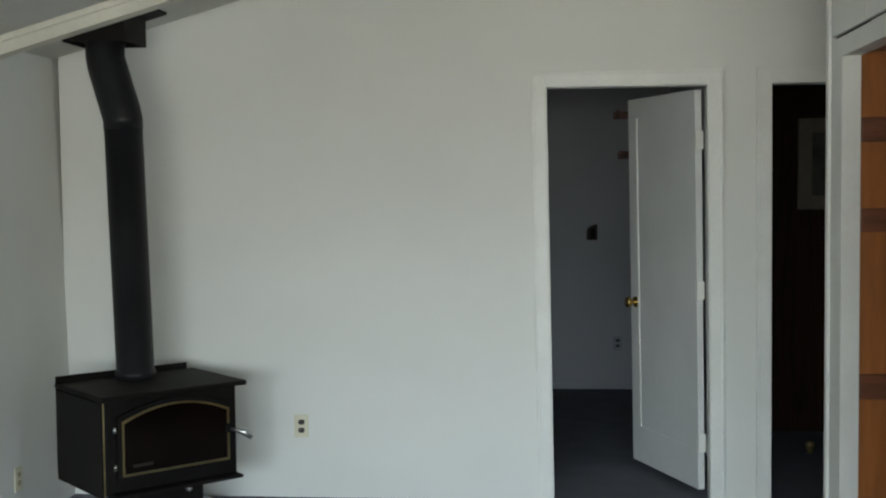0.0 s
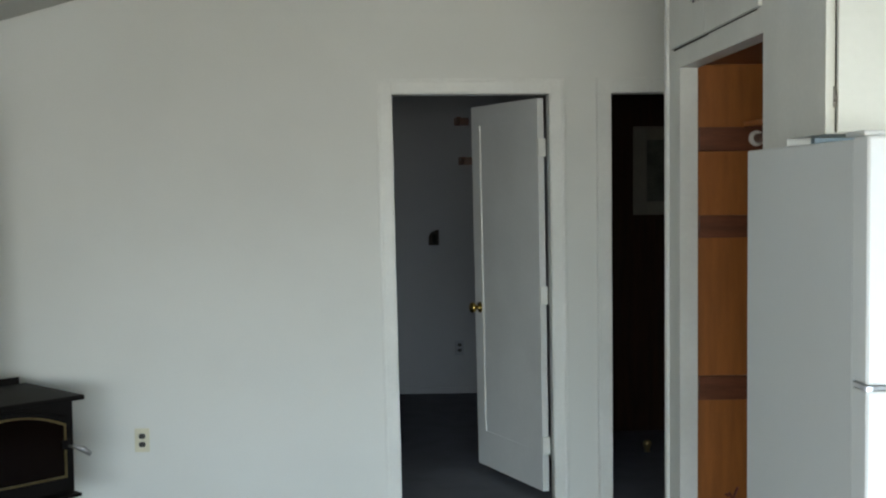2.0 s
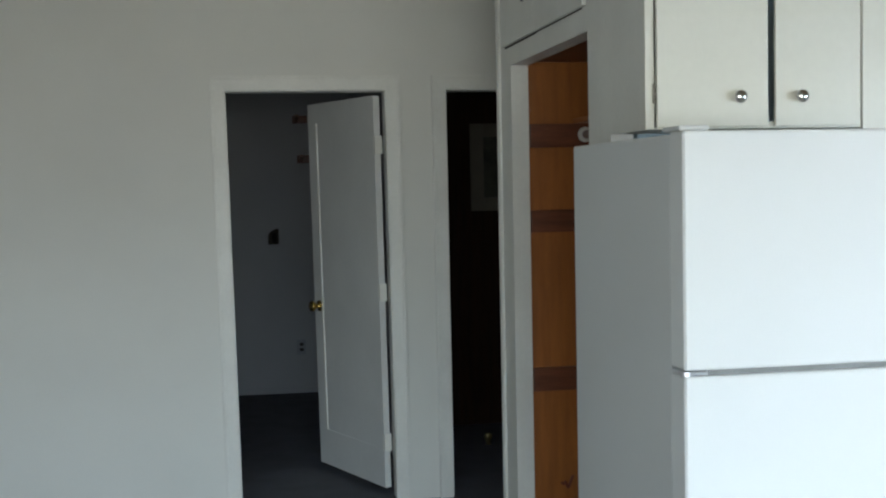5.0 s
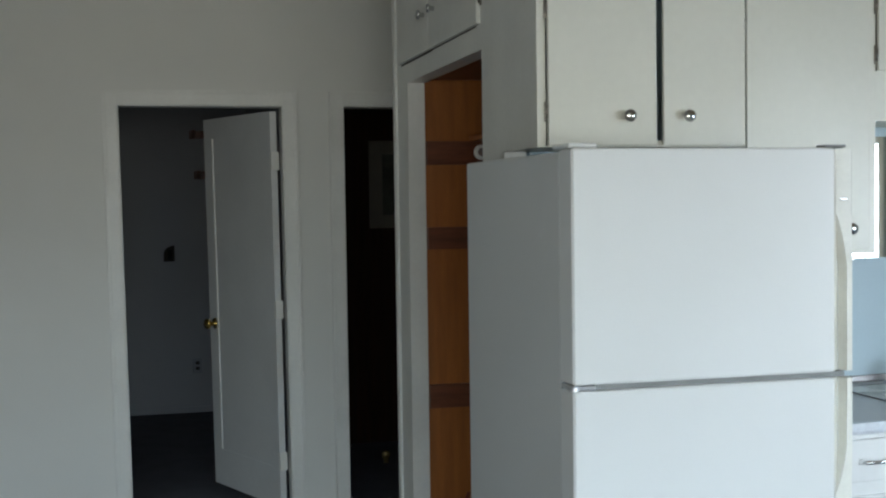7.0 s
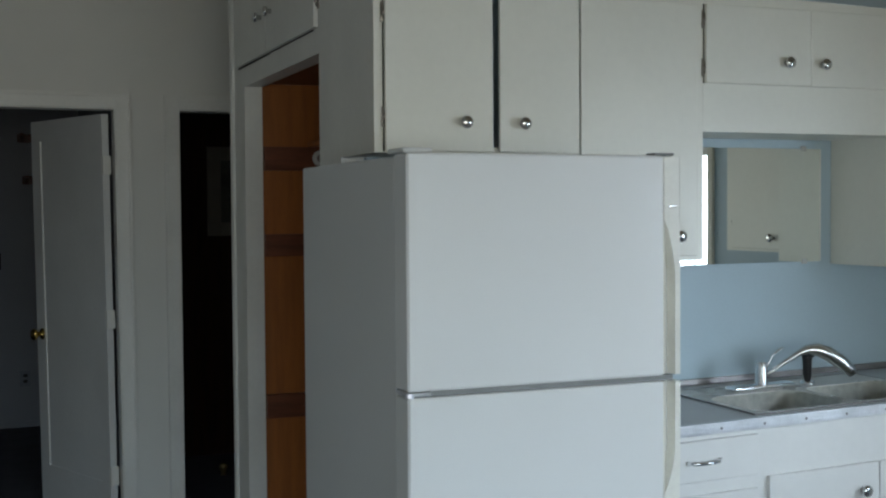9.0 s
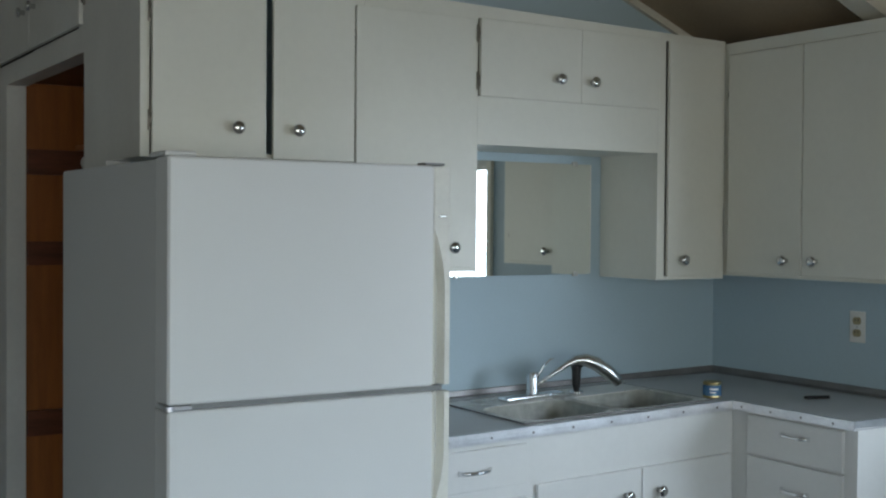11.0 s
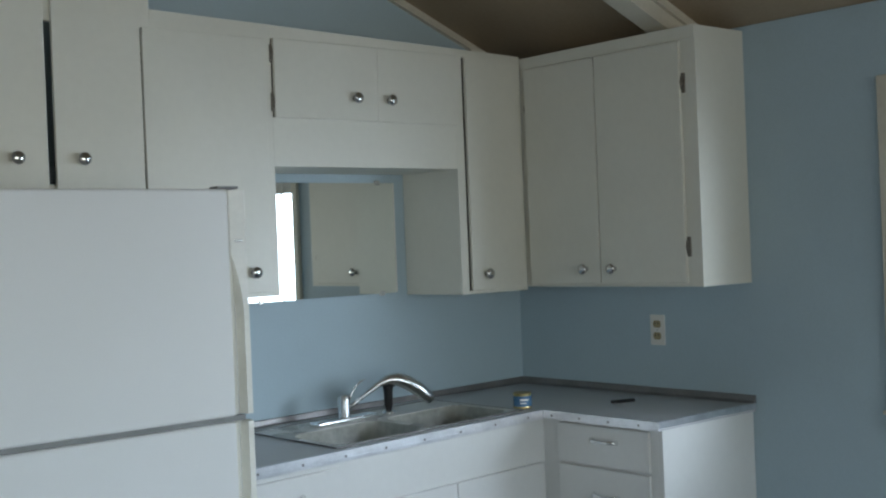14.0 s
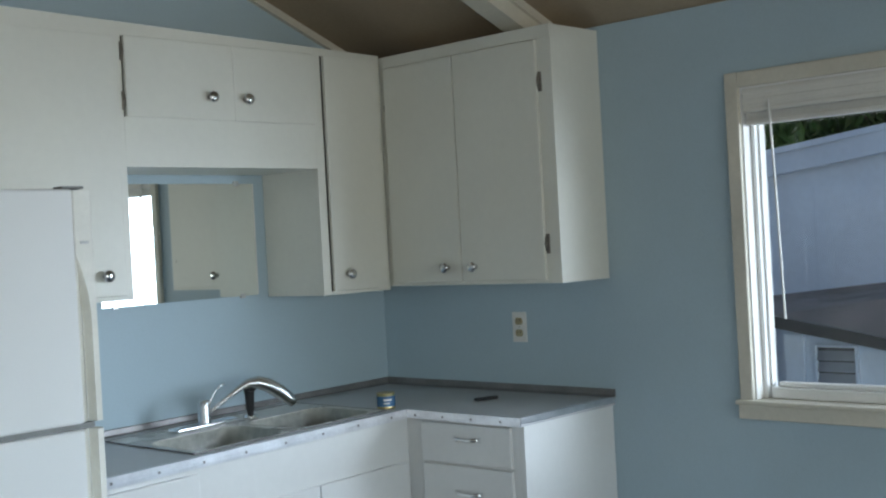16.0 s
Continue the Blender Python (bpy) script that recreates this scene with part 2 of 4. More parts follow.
def tube(points, radii, seg=14, bm=None, flat=1.0):
    """A pipe along points; radii one number or one per point; flat squeezes it upright."""
    b2 = bmesh.new()
    pts = [Vector(p) for p in points]
    if not isinstance(radii, (list, tuple)):
        radii = [radii] * len(pts)
    rings = []
    side0 = None
    for i, p in enumerate(pts):
        d = (pts[min(i + 1, len(pts) - 1)] - pts[max(i - 1, 0)]).normalized()
        up = Vector((0, 0, 1)) if abs(d.z) < 0.95 else Vector((0, 1, 0))
        side = d.cross(up).normalized()
        if side0 is not None and side.dot(side0) < 0:
            side = -side
        if abs(d.z) >= 0.6 and side0 is not None:
            side = (side0 - d * side0.dot(d)).normalized()
        side0 = side
        top = side.cross(d).normalized()
        rings.append([b2.verts.new(p + radii[i] * (math.cos(2 * math.pi * k / seg) * side + flat * math.sin(2 * math.pi * k / seg) * top)) for k in range(seg)])
    for a, b in zip(rings, rings[1:]):
        for k in range(seg):
            b2.faces.new((a[k], a[(k + 1) % seg], b[(k + 1) % seg], b[k]))
    b2.faces.new(rings[0][::-1])
    b2.faces.new(rings[-1])
    return join(bm, b2)


def prism(poly, axis, a, b, bm=None, m=None):
    """A polygon of two coordinates, pulled from a to b along the axis x, y or z."""
    b2 = bmesh.new()
    put = {"x": lambda u, v, w: (w, u, v), "y": lambda u, v, w: (u, w, v), "z": lambda u, v, w: (u, v, w)}[axis]
    lo = [b2.verts.new(put(u, v, a)) for u, v in poly]
    hi = [b2.verts.new(put(u, v, b)) for u, v in poly]
    b2.faces.new(lo[::-1])
    b2.faces.new(hi)
    n = len(poly)
    for k in range(n):
        b2.faces.new((lo[k], lo[(k + 1) % n], hi[(k + 1) % n], hi[k]))
    bmesh.ops.recalc_face_normals(b2, faces=b2.faces)
    if m is not None:
        bmesh.ops.transform(b2, matrix=m, verts=b2.verts)
    return join(bm, b2)


def gable(x0, x1, z0, drop=0.0):
    """The outline of a wall piece up to the sloping ceiling."""
    top = [(x1, ceil_z(x1) - drop)] + ([(RIDGE_X, RIDGE_Z - drop)] if x0 < RIDGE_X < x1 else []) + [(x0, ceil_z(x0) - drop)]
    return [(x0, z0), (x1, z0)] + top


def structure(name, bm, material, label, category):
    return tagged(part(name, bm, material), label, category, kind="structure")


# ---- ground, floor, ceiling, walls ----
ground = bmesh.new()
bmesh.ops.create_grid(ground, x_segments=60, y_segments=60, size=400)
for v in ground.verts:
    v.co.z = -0.35 + (0.0 if v.co.length < 30 else 0.25 * noise.noise(v.co * 0.02))
structure("ground", ground, M_GROUND, "pale dry bare ground round the house", "ground")

structure("floor", box(XL - 0.1, XR + 0.1, YB - 0.1, Y_END + 0.1, -0.3, Z_FLOOR), M_CARPET, "worn grey-blue carpeted floor", "floor")

H = 0.16
ceiling = prism([(XL - 0.5, ceil_z(XL - 0.5)), (RIDGE_X, RIDGE_Z), (RIDGE_X, RIDGE_Z + H), (XL - 0.5, ceil_z(XL - 0.5) + H)], "y", YB - 0.4, Y_END + 0.4)
structure("ceiling_left", ceiling, M_CEIL_PALE, "grey-white painted slope of the vaulted ceiling over the stove", "ceiling")
ceiling = prism([(RIDGE_X, RIDGE_Z), (XR + 0.5, ceil_z(XR + 0.5)), (XR + 0.5, ceil_z(XR + 0.5) + H), (RIDGE_X, RIDGE_Z + H)], "y", YB - 0.4, Y_END + 0.4)
structure("ceiling_right", ceiling, M_CEIL, "kitchen slope of the vaulted ceiling, warm dimness put into its tan", "ceiling")

D1L, D1R, DTOP = -0.199, 0.581, 2.006      # bedroom doorway
D2L, D2R = 0.874, 1.62                     # hall doorway
WT = 0.11
wall = prism(gable(XL, D1L, 0), "y", YA, YA + WT)
prism(gable(D1L, D1R, DTOP), "y", YA, YA + WT, wall)
prism(gable(D1R, D2L, 0), "y", YA, YA + WT, wall)
prism(gable(D2L, D2R, DTOP), "y", YA, YA + WT, wall)
prism(gable(D2R, XR, 0), "y", YA, YA + WT, wall)
wall_far = structure("wall_far", wall, M_WALL, "white painted wall with two doorways and a faint seam", "wall")
seam = box(-2.0, -0.25, YA - 0.0022, YA + 0.004, 2.128, 2.136)
box(-2.0, -0.25, YA - 0.0022, YA + 0.004, 2.160, 2.166, bm=seam)
structure("trim", seam, M_WALL, "faint painted-over seam across the white wall", "trim")

# unseen opening, added for the left lamp
LW0, LW1 = -2.70, -1.10
wall = box(XL - 0.12, XL, YB, LW0, 0, 2.19)
box(XL - 0.12, XL, LW1, Y_END, 0, 2.19, bm=wall)
box(XL - 0.12, XL, LW0, LW1, 0, 0.85, bm=wall)
box(XL - 0.12, XL, LW0, LW1, 1.95, 2.19, bm=wall)
structure("wall_left", wall, M_WALL, "white painted side wall beside the stove", "wall")

BW0, BW1, BZ0, BZ1 = -2.5, 2.3, 0.75, 2.1  # window behind the camera
wall = prism(gable(XL - 0.12, BW0, 0), "y", YB - 0.12, YB)
prism(gable(BW1, XR + 0.12, 0), "y", YB - 0.12, YB, wall)
box(BW0, BW1, YB - 0.12, YB, 0, BZ0, bm=wall)
prism(gable(BW0, BW1, BZ1), "y", YB - 0.12, YB, wall)
structure("wall_back", wall, M_WALL, "plain white wall with a wide window", "wall")

WY0, WY1, WZ0, WZ1 = -0.10, 1.747, 0.955, 1.889  # window in the blue wall
wall = box(XR, XR + 0.13, YB, WY0, 0, 2.155)
box(XR, XR + 0.13, WY1, YK + 0.1, 0, 2.155, bm=wall)
box(XR, XR + 0.13, WY0, WY1, 0, WZ0, bm=wall)
box(XR, XR + 0.13, WY0, WY1, WZ1, 2.155, bm=wall)
structure("wall_right", wall, M_BLUE, "light blue painted wall with a window", "wall")
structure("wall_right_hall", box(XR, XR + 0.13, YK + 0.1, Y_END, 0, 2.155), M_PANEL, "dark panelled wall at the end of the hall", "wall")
structure("wall_kitchen", prism(gable(XC + 0.08, XR, 0), "y", YK, YK + 0.1), M_BLUE, "light blue painted kitchen wall behind the sink", "wall")

# partition with the closet opening
CY0, CY1, CYE = 3.545, 4.589, 4.80
CT = 2.003
part_z = ceil_z(XC + 0.04) - 0.004
wall = box(XC, XC + 0.07, YK, CY0, 0, part_z)
box(XC, XC + 0.07, CY1, CYE, 0, part_z, bm=wall)
box(XC, XC + 0.07, CY0, CY1, CT, part_z, bm=wall)
box(XC, XC + 0.07, 3.03, YK, 1.672, part_z, bm=wall)
box(XC + 0.07, 1.72, CY1 + 0.02, CYE, 0, ceil_z(1.72) - 0.004, bm=wall)
structure("wall_closet", wall, M_TRIM, "white painted closet partition with an open doorway", "wall")
structure("trim", box(XC - 0.012, XC + 0.006, CYE - 0.028, CYE + 0.012, 0, part_z - 0.01, 0.005), M_TRIM, "white corner bead on the closet partition", "trim")
wall = box(1.70, 1.75, YK + 0.1, CY1 + 0.02, 0, CT + 0.04)
structure("wall_closet_back", wall, M_PLY, "orange varnished plywood back of the closet", "wall")
structure("wall_closet_side", box(XC + 0.071, 1.70, YK + 0.1, YK + 0.12, 0, CT + 0.04), M_PLY, "orange varnished plywood side of the closet", "wall")
structure("ceiling_closet", box(XC + 0.071, 1.70, YK + 0.1, CY1 + 0.02, CT + 0.016, CT + 0.04), M_CLEAT, "dark varnished board over the closet", "ceiling")

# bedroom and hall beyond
structure("wall_bedroom_end", prism(gable(XL, XR, 0), "y", Y_END, Y_END + 0.1), M_BEDROOM, "bedroom wall with the room's dimness put into its grey", "wall")
structure("wall_bedroom_side", prism(gable(0.70, 0.78, 0), "y", YA + WT, Y_END), M_BEDROOM, "wall between bedroom and hall, dimness put into its grey", "wall")
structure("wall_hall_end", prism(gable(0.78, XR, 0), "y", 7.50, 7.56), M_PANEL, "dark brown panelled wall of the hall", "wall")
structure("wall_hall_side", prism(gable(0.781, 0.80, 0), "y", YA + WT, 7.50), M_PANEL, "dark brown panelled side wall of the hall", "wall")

structure("baseboard", box(XL, 0.70, Y_END - 0.014, Y_END, Z_FLOOR, 0.010, 0.002), M_BEDROOM, "low baseboard along the bedroom wall, dimness put into its grey", "baseboard")

# beams under the sloping ceiling
def beam(y, left):
    bm = bmesh.new()
    if left:
        a, b = XL, RIDGE_X
    else:
        a, b = RIDGE_X, XR
    for dz0, dz1, y0, y1 in ((-0.082, -0.001, y, y + 0.085), (-0.03, -0.001, y - 0.014, y)):
        prism([(a, ceil_z(a) + dz0), (b, ceil_z(b) + dz0), (b, ceil_z(b) + dz1), (a, ceil_z(a) + dz1)], "y", y0, y1, bm)
    return tagged(part("ceiling_beam", bm, M_BEAM), "cream painted wooden beam under the sloping ceiling", "beam", "ceiling beams", kind="structure")


for by in (5.02, 2.40, 1.05, -0.30, -1.65, -3.0):
    beam(by, True)
    beam(by, False)
structure("trim", prism([(1.02, ceil_z(1.02) - 0.03), (XR, ceil_z(XR) - 0.03), (XR, ceil_z(XR) - 0.002), (1.02, ceil_z(1.02) - 0.002)], "y", YK - 0.02, YK), M_BEAM, "narrow cream moulding under the kitchen ceiling", "trim")

# ---- doorways ----
def casing(x0, x1, top, name, label, left=True, right=True):
    bm = bmesh.new()
    w = 0.068
    if left:
        for d0, d1, t in ((0, w, 0.014), (w - 0.016, w, 0.021), (0.0, 0.012, 0.010)):
            box(x0 - d1, x0 - d0, YA - t, YA, 0, top + (w if d1 == w else 0), 0.002, bm)
    if right:
        for d0, d1, t in ((0, w, 0.014), (w - 0.016, w, 0.021)):
            box(x1 + d0, x1 + d1, YA - t, YA, 0, top + (w if d1 == w else 0), 0.002, bm)
    box(x0, x1, YA - 0.0135, YA, top, top + w - 0.0005, 0.002, bm)
    box(x0 - w, x1 + w, YA - 0.0215, YA - 0.001, top + w - 0.016, top + w + 0.001, 0.002, bm)
    # jamb lining with stop
    for s, e in ((x0 - 0.001, x0 + 0.006), (x1 - 0.006, x1 + 0.001)):
        box(s, e, YA - 0.004, YA + WT + 0.004, 0, top, 0, bm)
    box(x0 + 0.006, x1 - 0.006, YA - 0.004, YA + WT + 0.004, top - 0.006, top + 0.001, 0, bm)
    return structure(name, bm, M_TRIM, label, "doorway")


casing(D1L, D1R, DTOP, "door_1", "white moulded door casing of the bedroom doorway")
casing(D2L, D2R, DTOP, "door_2", "white moulded door casing of the dark hall doorway")

# bedroom door, ajar into the bedroom
hinge = Vector((0.561, YA + WT - 0.003, 0))
DW = 0.732
door_m = Matrix.Translation(hinge) @ Matrix.Rotation(math.atan2(0.682, -0.288), 4, "Z")
door = thing("bedroom_door", hinge, "grey-white painted panel door standing ajar", "door")
slab = bmesh.new()
Y0, Y1 = 0.0, 0.036
st, rb, rt = 0.085, 0.205, 0.105
for a in ((0.004, st, 0.008, 1.985), (DW - st, DW, 0.008, 1.985), (st, DW - st, 0.008, rb), (st, DW - st, 1.985 - rt, 1.985)):
    box(a[0], a[1], Y0, Y1, a[2], a[3], 0, slab, door_m)
part("door_frame", slab, M_DOOR, door)
part("door_panel", box(st, DW - st, 0.0035, 0.0325, rb, 1.985 - rt, 0, None, door_m), M_DOOR, door)
mould = bmesh.new()
for y0, y1 in ((-0.004, 0.0034), (0.0326, 0.040)):
    box(DW - st - 0.016, DW - st, y0, y1, rb, 1.985 - rt, 0.003, mould, door_m)
part("panel_moulding", mould, M_TRIM, door)
for side, y in ((1, Y1), (-1, Y0)):
    km = door_m @ Matrix.Translation((DW - 0.062, y, 0.885)) @ Matrix.Rotation(radians(-90 * side), 4, "X")
    part("door_knob", lathe([(0.030, 0), (0.030, 0.006), (0.012, 0.010), (0.011, 0.030), (0.024, 0.036), (0.029, 0.048), (0.026, 0.058), (0.010, 0.062)], km), M_BRASS, door, "round polished brass door knob", True)
part("latch_plate", box(DW - 0.001, DW + 0.0015, 0.006, 0.030, 0.855, 0.915, 0, None, door_m), M_BRASS, door)
for hz in (0.24, 1.0, 1.74):
    hb = box(-0.006, 0.014, -0.006, 0.038, hz - 0.045, hz + 0.045, 0.002, None, door_m)
    part("hinge", hb, M_TRIM, door, "paint-covered butt hinge")

# ---- window in the blue wall ----
win = thing("window_1", (XR, (WY0 + WY1) / 2, WZ0), "white vinyl window with cream casing in the blue wall", "window", kind="structure")
cs = bmesh.new()
for y0, y1, z0, z1 in ((WY1, WY1 + 0.044, WZ0 - 0.008, WZ1 + 0.046), (WY0 - 0.052, WY0, WZ0 - 0.008, WZ1 + 0.046), (WY0, WY1, WZ1, WZ1 + 0.0455)):
    box(XR - 0.018, XR, y0, y1, z0, z1, 0.004, cs)
part("window_casing", cs, M_BEAM, win)
sill = box(XR - 0.030, XR + 0.07, WY0 - 0.055, WY1 + 0.055, WZ0 - 0.012, WZ0 + 0.002, 0.004)
box(XR - 0.016, XR, WY0 - 0.052, WY1 + 0.052, WZ0 - 0.056, WZ0 - 0.0125, 0.004, sill)
part("window_sill", sill, M_BEAM, win)
lining = bmesh.new()
for y0, y1, z0, z1 in ((WY1 - 0.006, WY1 + 0.002, WZ0 + 0.003, WZ1), (WY0 - 0.002, WY0 + 0.006, WZ0 + 0.003, WZ1), (WY0 + 0.006, WY1 - 0.006, WZ1 - 0.006, WZ1 + 0.002)):
    box(XR - 0.004, XR + 0.128, y0, y1, z0, z1, 0, lining)
part("window_lining", lining, M_VINYL, win)
fr = bmesh.new()
F0, F1 = XR + 0.036, XR + 0.096
for y0, y1, z0, z1 in ((WY1 - 0.020, WY1 - 0.007, WZ0 + 0.003, WZ1 - 0.007), (WY0 + 0.007, WY0 + 0.032, WZ0 + 0.003, WZ1 - 0.007), (WY0 + 0.032, WY1 - 0.032, WZ0 + 0.003, WZ0 + 0.035), (WY0 + 0.032, WY1 - 0.032, WZ1 - 0.045, WZ1 - 0.007)):
    box(F0, F1, y0, y1, z0, z1, 0.003, fr)
for y0, y1, z0, z1 in ((WY1 - 0.028, WY1 - 0.0205, WZ0 + 0.036, WZ1 - 0.046), (WY0 + 0.0325, WY0 + 0.046, WZ0 + 0.036, WZ1 - 0.046), (WY0 + 0.046, WY1 - 0.046, WZ0 + 0.036, WZ0 + 0.050)):
    box(F0 + 0.018, F1 - 0.012, y0, y1, z0, z1, 0.003, fr)
part("window_frame", fr, M_VINYL, win)
pane = part("pane", box(XR + 0.066, XR + 0.070, WY0 + 0.026, WY1 - 0.024, WZ0 + 0.04, WZ1 - 0.046), M_PANE, win)
pane.visible_shadow = False

blind = thing("window_blind", (XR + 0.015, 1.05, 1.76), "white slatted blind pulled up to the window head", "blind")
rail = box(XR - 0.004, XR + 0.034, WY0 + 0.008, WY1 - 0.008, 1.812, 1.883, 0.003)
for z0, z1 in ((1.866, 1.877), (1.836, 1.852), (1.816, 1.826)):
    box(XR - 0.008, XR - 0.002, WY0 + 0.008, WY1 - 0.008, z0, z1, 0.002, rail)
part("headrail", rail, M_BLIND, blind)
for k in range(6):
    z = 1.8085 - 0.0034 * k
    part("slat", box(XR + 0.003, XR + 0.034, WY0 + 0.014, WY1 - 0.014, z - 0.0016, z + 0.0010, 0, None, None), M_BLIND, blind)
part("bottom_rail", box(XR - 0.001, XR + 0.034, WY0 + 0.014, WY1 - 0.014, 1.775, 1.790, 0.003), M_BLIND, blind)
part("wand", tube([(XR - 0.010, 1.652, 1.845), (XR - 0.010, 1.644, 1.6), (XR - 0.010, 1.634, 1.20)], 0.0038, 8), M_WHITEPL, blind, "thin white tilt wand")
for yy in (1.66, 1.30, 0.80):
    part("ladder_tape", box(XR + 0.0005, XR + 0.0025, yy - 0.006, yy + 0.006, 1.775, 1.855), M_BLIND, blind)


# unseen openings that only give light; the left one is added for its fill lamp
def plain_window(name, x0, x1, y0, y1, z0, z1, label):
    w = thing(name, ((x0 + x1) / 2, (y0 + y1) / 2, z0), label, "window", kind="structure")
    bm = bmesh.new()
    f = 0.05
    if x1 - x0 > y1 - y0:
        for a, b, c, d in ((x0, x0 + f, z0, z1), (x1 - f, x1, z0, z1), (x0 + f, x1 - f, z0, z0 + f), (x0 + f, x1 - f, z1 - f, z1), ((x0 + x1) / 2 - 0.02, (x0 + x1) / 2 + 0.02, z0 + f, z1 - f)):
            box(a, b, y0, y1, c, d, 0, bm)
    else:
        for a, b, c, d in ((y0, y0 + f, z0, z1), (y1 - f, y1, z0, z1), (y0 + f, y1 - f, z0, z0 + f), (y0 + f, y1 - f, z1 - f, z1)):
            box(x0, x1, a, b, c, d, 0, bm)
    part("window_frame", bm, M_VINYL, w)


plain_window("window_2", BW0, BW1, YB - 0.10, YB - 0.05, BZ0, BZ1, "wide white window behind the viewer")
plain_window("window_3", XL - 0.10, XL - 0.05, LW0, LW1, 0.85, 1.95, "white frame of an unseen side opening added for light")


# ---- cabinets ----
def knob(parent, x, y, z, face):
    """A round chrome knob on a front that looks along -y or -x."""
    rot = Matrix.Rotation(radians(90), 4, "X") if face == "y" else Matrix.Rotation(radians(-90), 4, "Y")
    m = Matrix.Translation((x, y, z)) @ rot
    return part("knob", lathe([(0.009, -0.002), (0.0085, 0.010), (0.009, 0.014), (0.0155, 0.017), (0.0178, 0.021), (0.0165, 0.026), (0.0105, 0.029), (0.003, 0.030)], m, 20), M_KNOB, parent, "round chrome knob", True)


def hinge_leaf(parent, x, y, z, face, h=0.054):
    """An exposed semi-concealed hinge with a rolled knuckle."""
    if face == "y":
        bm = box(x - 0.007, x + 0.010, y - 0.003, y + 0.002, z - h / 2, z + h / 2, 0.001)
        tube([(x - 0.001, y - 0.004, z - h * 0.36), (x - 0.001, y - 0.007, z), (x - 0.001, y - 0.004, z + h * 0.36)], [0.003, 0.0052, 0.003], 8, bm)
    else:
        bm = box(x - 0.003, x + 0.002, y - 0.010, y + 0.007, z - h / 2, z + h / 2, 0.001)
        tube([(x - 0.004, y + 0.001, z - h * 0.36), (x - 0.007, y + 0.001, z), (x - 0.004, y + 0.001, z + h * 0.36)], [0.003, 0.0052, 0.003], 8, bm)
    return part("hinge", bm, M_HINGE, parent, "tarnished chrome cabinet hinge", True)


def front(name, parent, face, a0, a1, z0, z1, at, label="", proud=0.014, paint=M_CAB):
    """A lipped door or drawer front. a0, a1 along the face, at: the frame's plane."""
    if face == "y":
        bm = box(a0, a1, at - proud, at - 0.001, z0, z1, 0.0025)
    else:
        bm = box(at - proud, at - 0.001, a0, a1, z0, z1, 0.0025)
    return part(name, bm, paint, parent, label)


UT = 2.150   # top of the upper cabinets
BACK = YK - 0.002

# over the refrigerator
cab = thing("wall_cabinet", (1.26, 3.17, 1.672), "cream-white painted wall cabinet over the refrigerator, doors slightly apart", "cabinet", "upper cabinets")
part("side_stile", box(XC, 0.963, YF, 3.029, 1.672, 2.6), M_CAB, cab)
part("top_rail", box(0.9635, 1.590, YF, 3.04, UT - 0.03, 2.6), M_CAB, cab)
part("bottom_shelf", box(XC + 0.071, 1.590, 3.0405, BACK, 1.672, 1.690), M_CAB, cab)
part("bottom_rail", box(0.9635, 1.590, YF, 3.04, 1.672, 1.690), M_CAB, cab)
part("side_panel", box(1.568, 1.590, YF + 0.0005, BACK, 1.6905, UT), M_CAB, cab)
d = front("cabinet_door", cab, "y", 0.963, 1.2815, 1.676, 2.52, YF - 0.001)
knob(d, 1.193, YF - 0.015, 1.757, "y")
for hz in (1.768, 2.05):
    hinge_leaf(d, 0.962, YF - 0.001, hz, "y")
d = front("cabinet_door", cab, "y", 1.302, 1.553, 1.676, 2.52, YF - 0.001)
knob(d, 1.371, YF - 0.015, 1.757, "y")
hinge_leaf(d, 1.554, YF - 0.001, 2.03, "y")
hinge_leaf(d, 1.554, YF + 0.003, 1.775, "y")

# solid dark strips on the frame draw the shade at the door edges
part("door_gap", box(1.5532, 1.5575, YF - 0.0022, YF - 0.0005, 1.676, UT), M_GAP, cab, "dark strip drawn as the shade in the door-edge gap")
part("door_gap", box(0.9595, 0.9628, YF - 0.0022, YF - 0.0005, 1.676, 2.5), M_GAP, cab, "dark strip drawn as the shade in the door-edge gap")

# narrow cabinet between refrigerator and sink recess
cab = thing("wall_cabinet", (1.79, 3.17, 1.345), "cream-white painted tall wall cabinet beside the mirror", "cabinet", "upper cabinets")
part("cabinet_body", box(1.5905, 1.983, YF, BACK, 1.358, UT), M_CAB, cab)
d = front("cabinet_door", cab, "y", 1.5592, 1.955, 1.372, UT - 0.025, YF)
knob(d, 1.884, YF - 0.014, 1.432, "y")
part("catch", box(1.62, 1.65, YF - 0.017, YF - 0.014, 1.55, 1.556), M_STEEL, d)

# shallow cabinet over the sink
cab = thing("wall_cabinet", (2.37, 3.17, 1.742), "cream-white painted cabinet bridging the sink mirror", "cabinet", "upper cabinets")
part("cabinet_body", box(1.9835, 2.7155, YF, BACK, 1.747, UT), M_CAB, cab)
for a0, a1, kx in ((1.986, 2.3748, 2.281), (2.3752, 2.712, 2.418)):
    d = front("cabinet_door", cab, "y", a0, a1, 1.893, 2.130, YF)
    knob(d, kx, YF - 0.014, 1.963, "y")
    if a0 < 2.0:
        for hz in (1.940, 2.085):
            hinge_leaf(d, a0 - 0.001, YF - 0.001, hz, "y")
part("door_gap", box(1.9835, 1.9862, YF - 0.0018, YF - 0.0004, 1.893, 2.130), M_GAP, cab, "dark strip drawn as the shade in the door-edge gap")

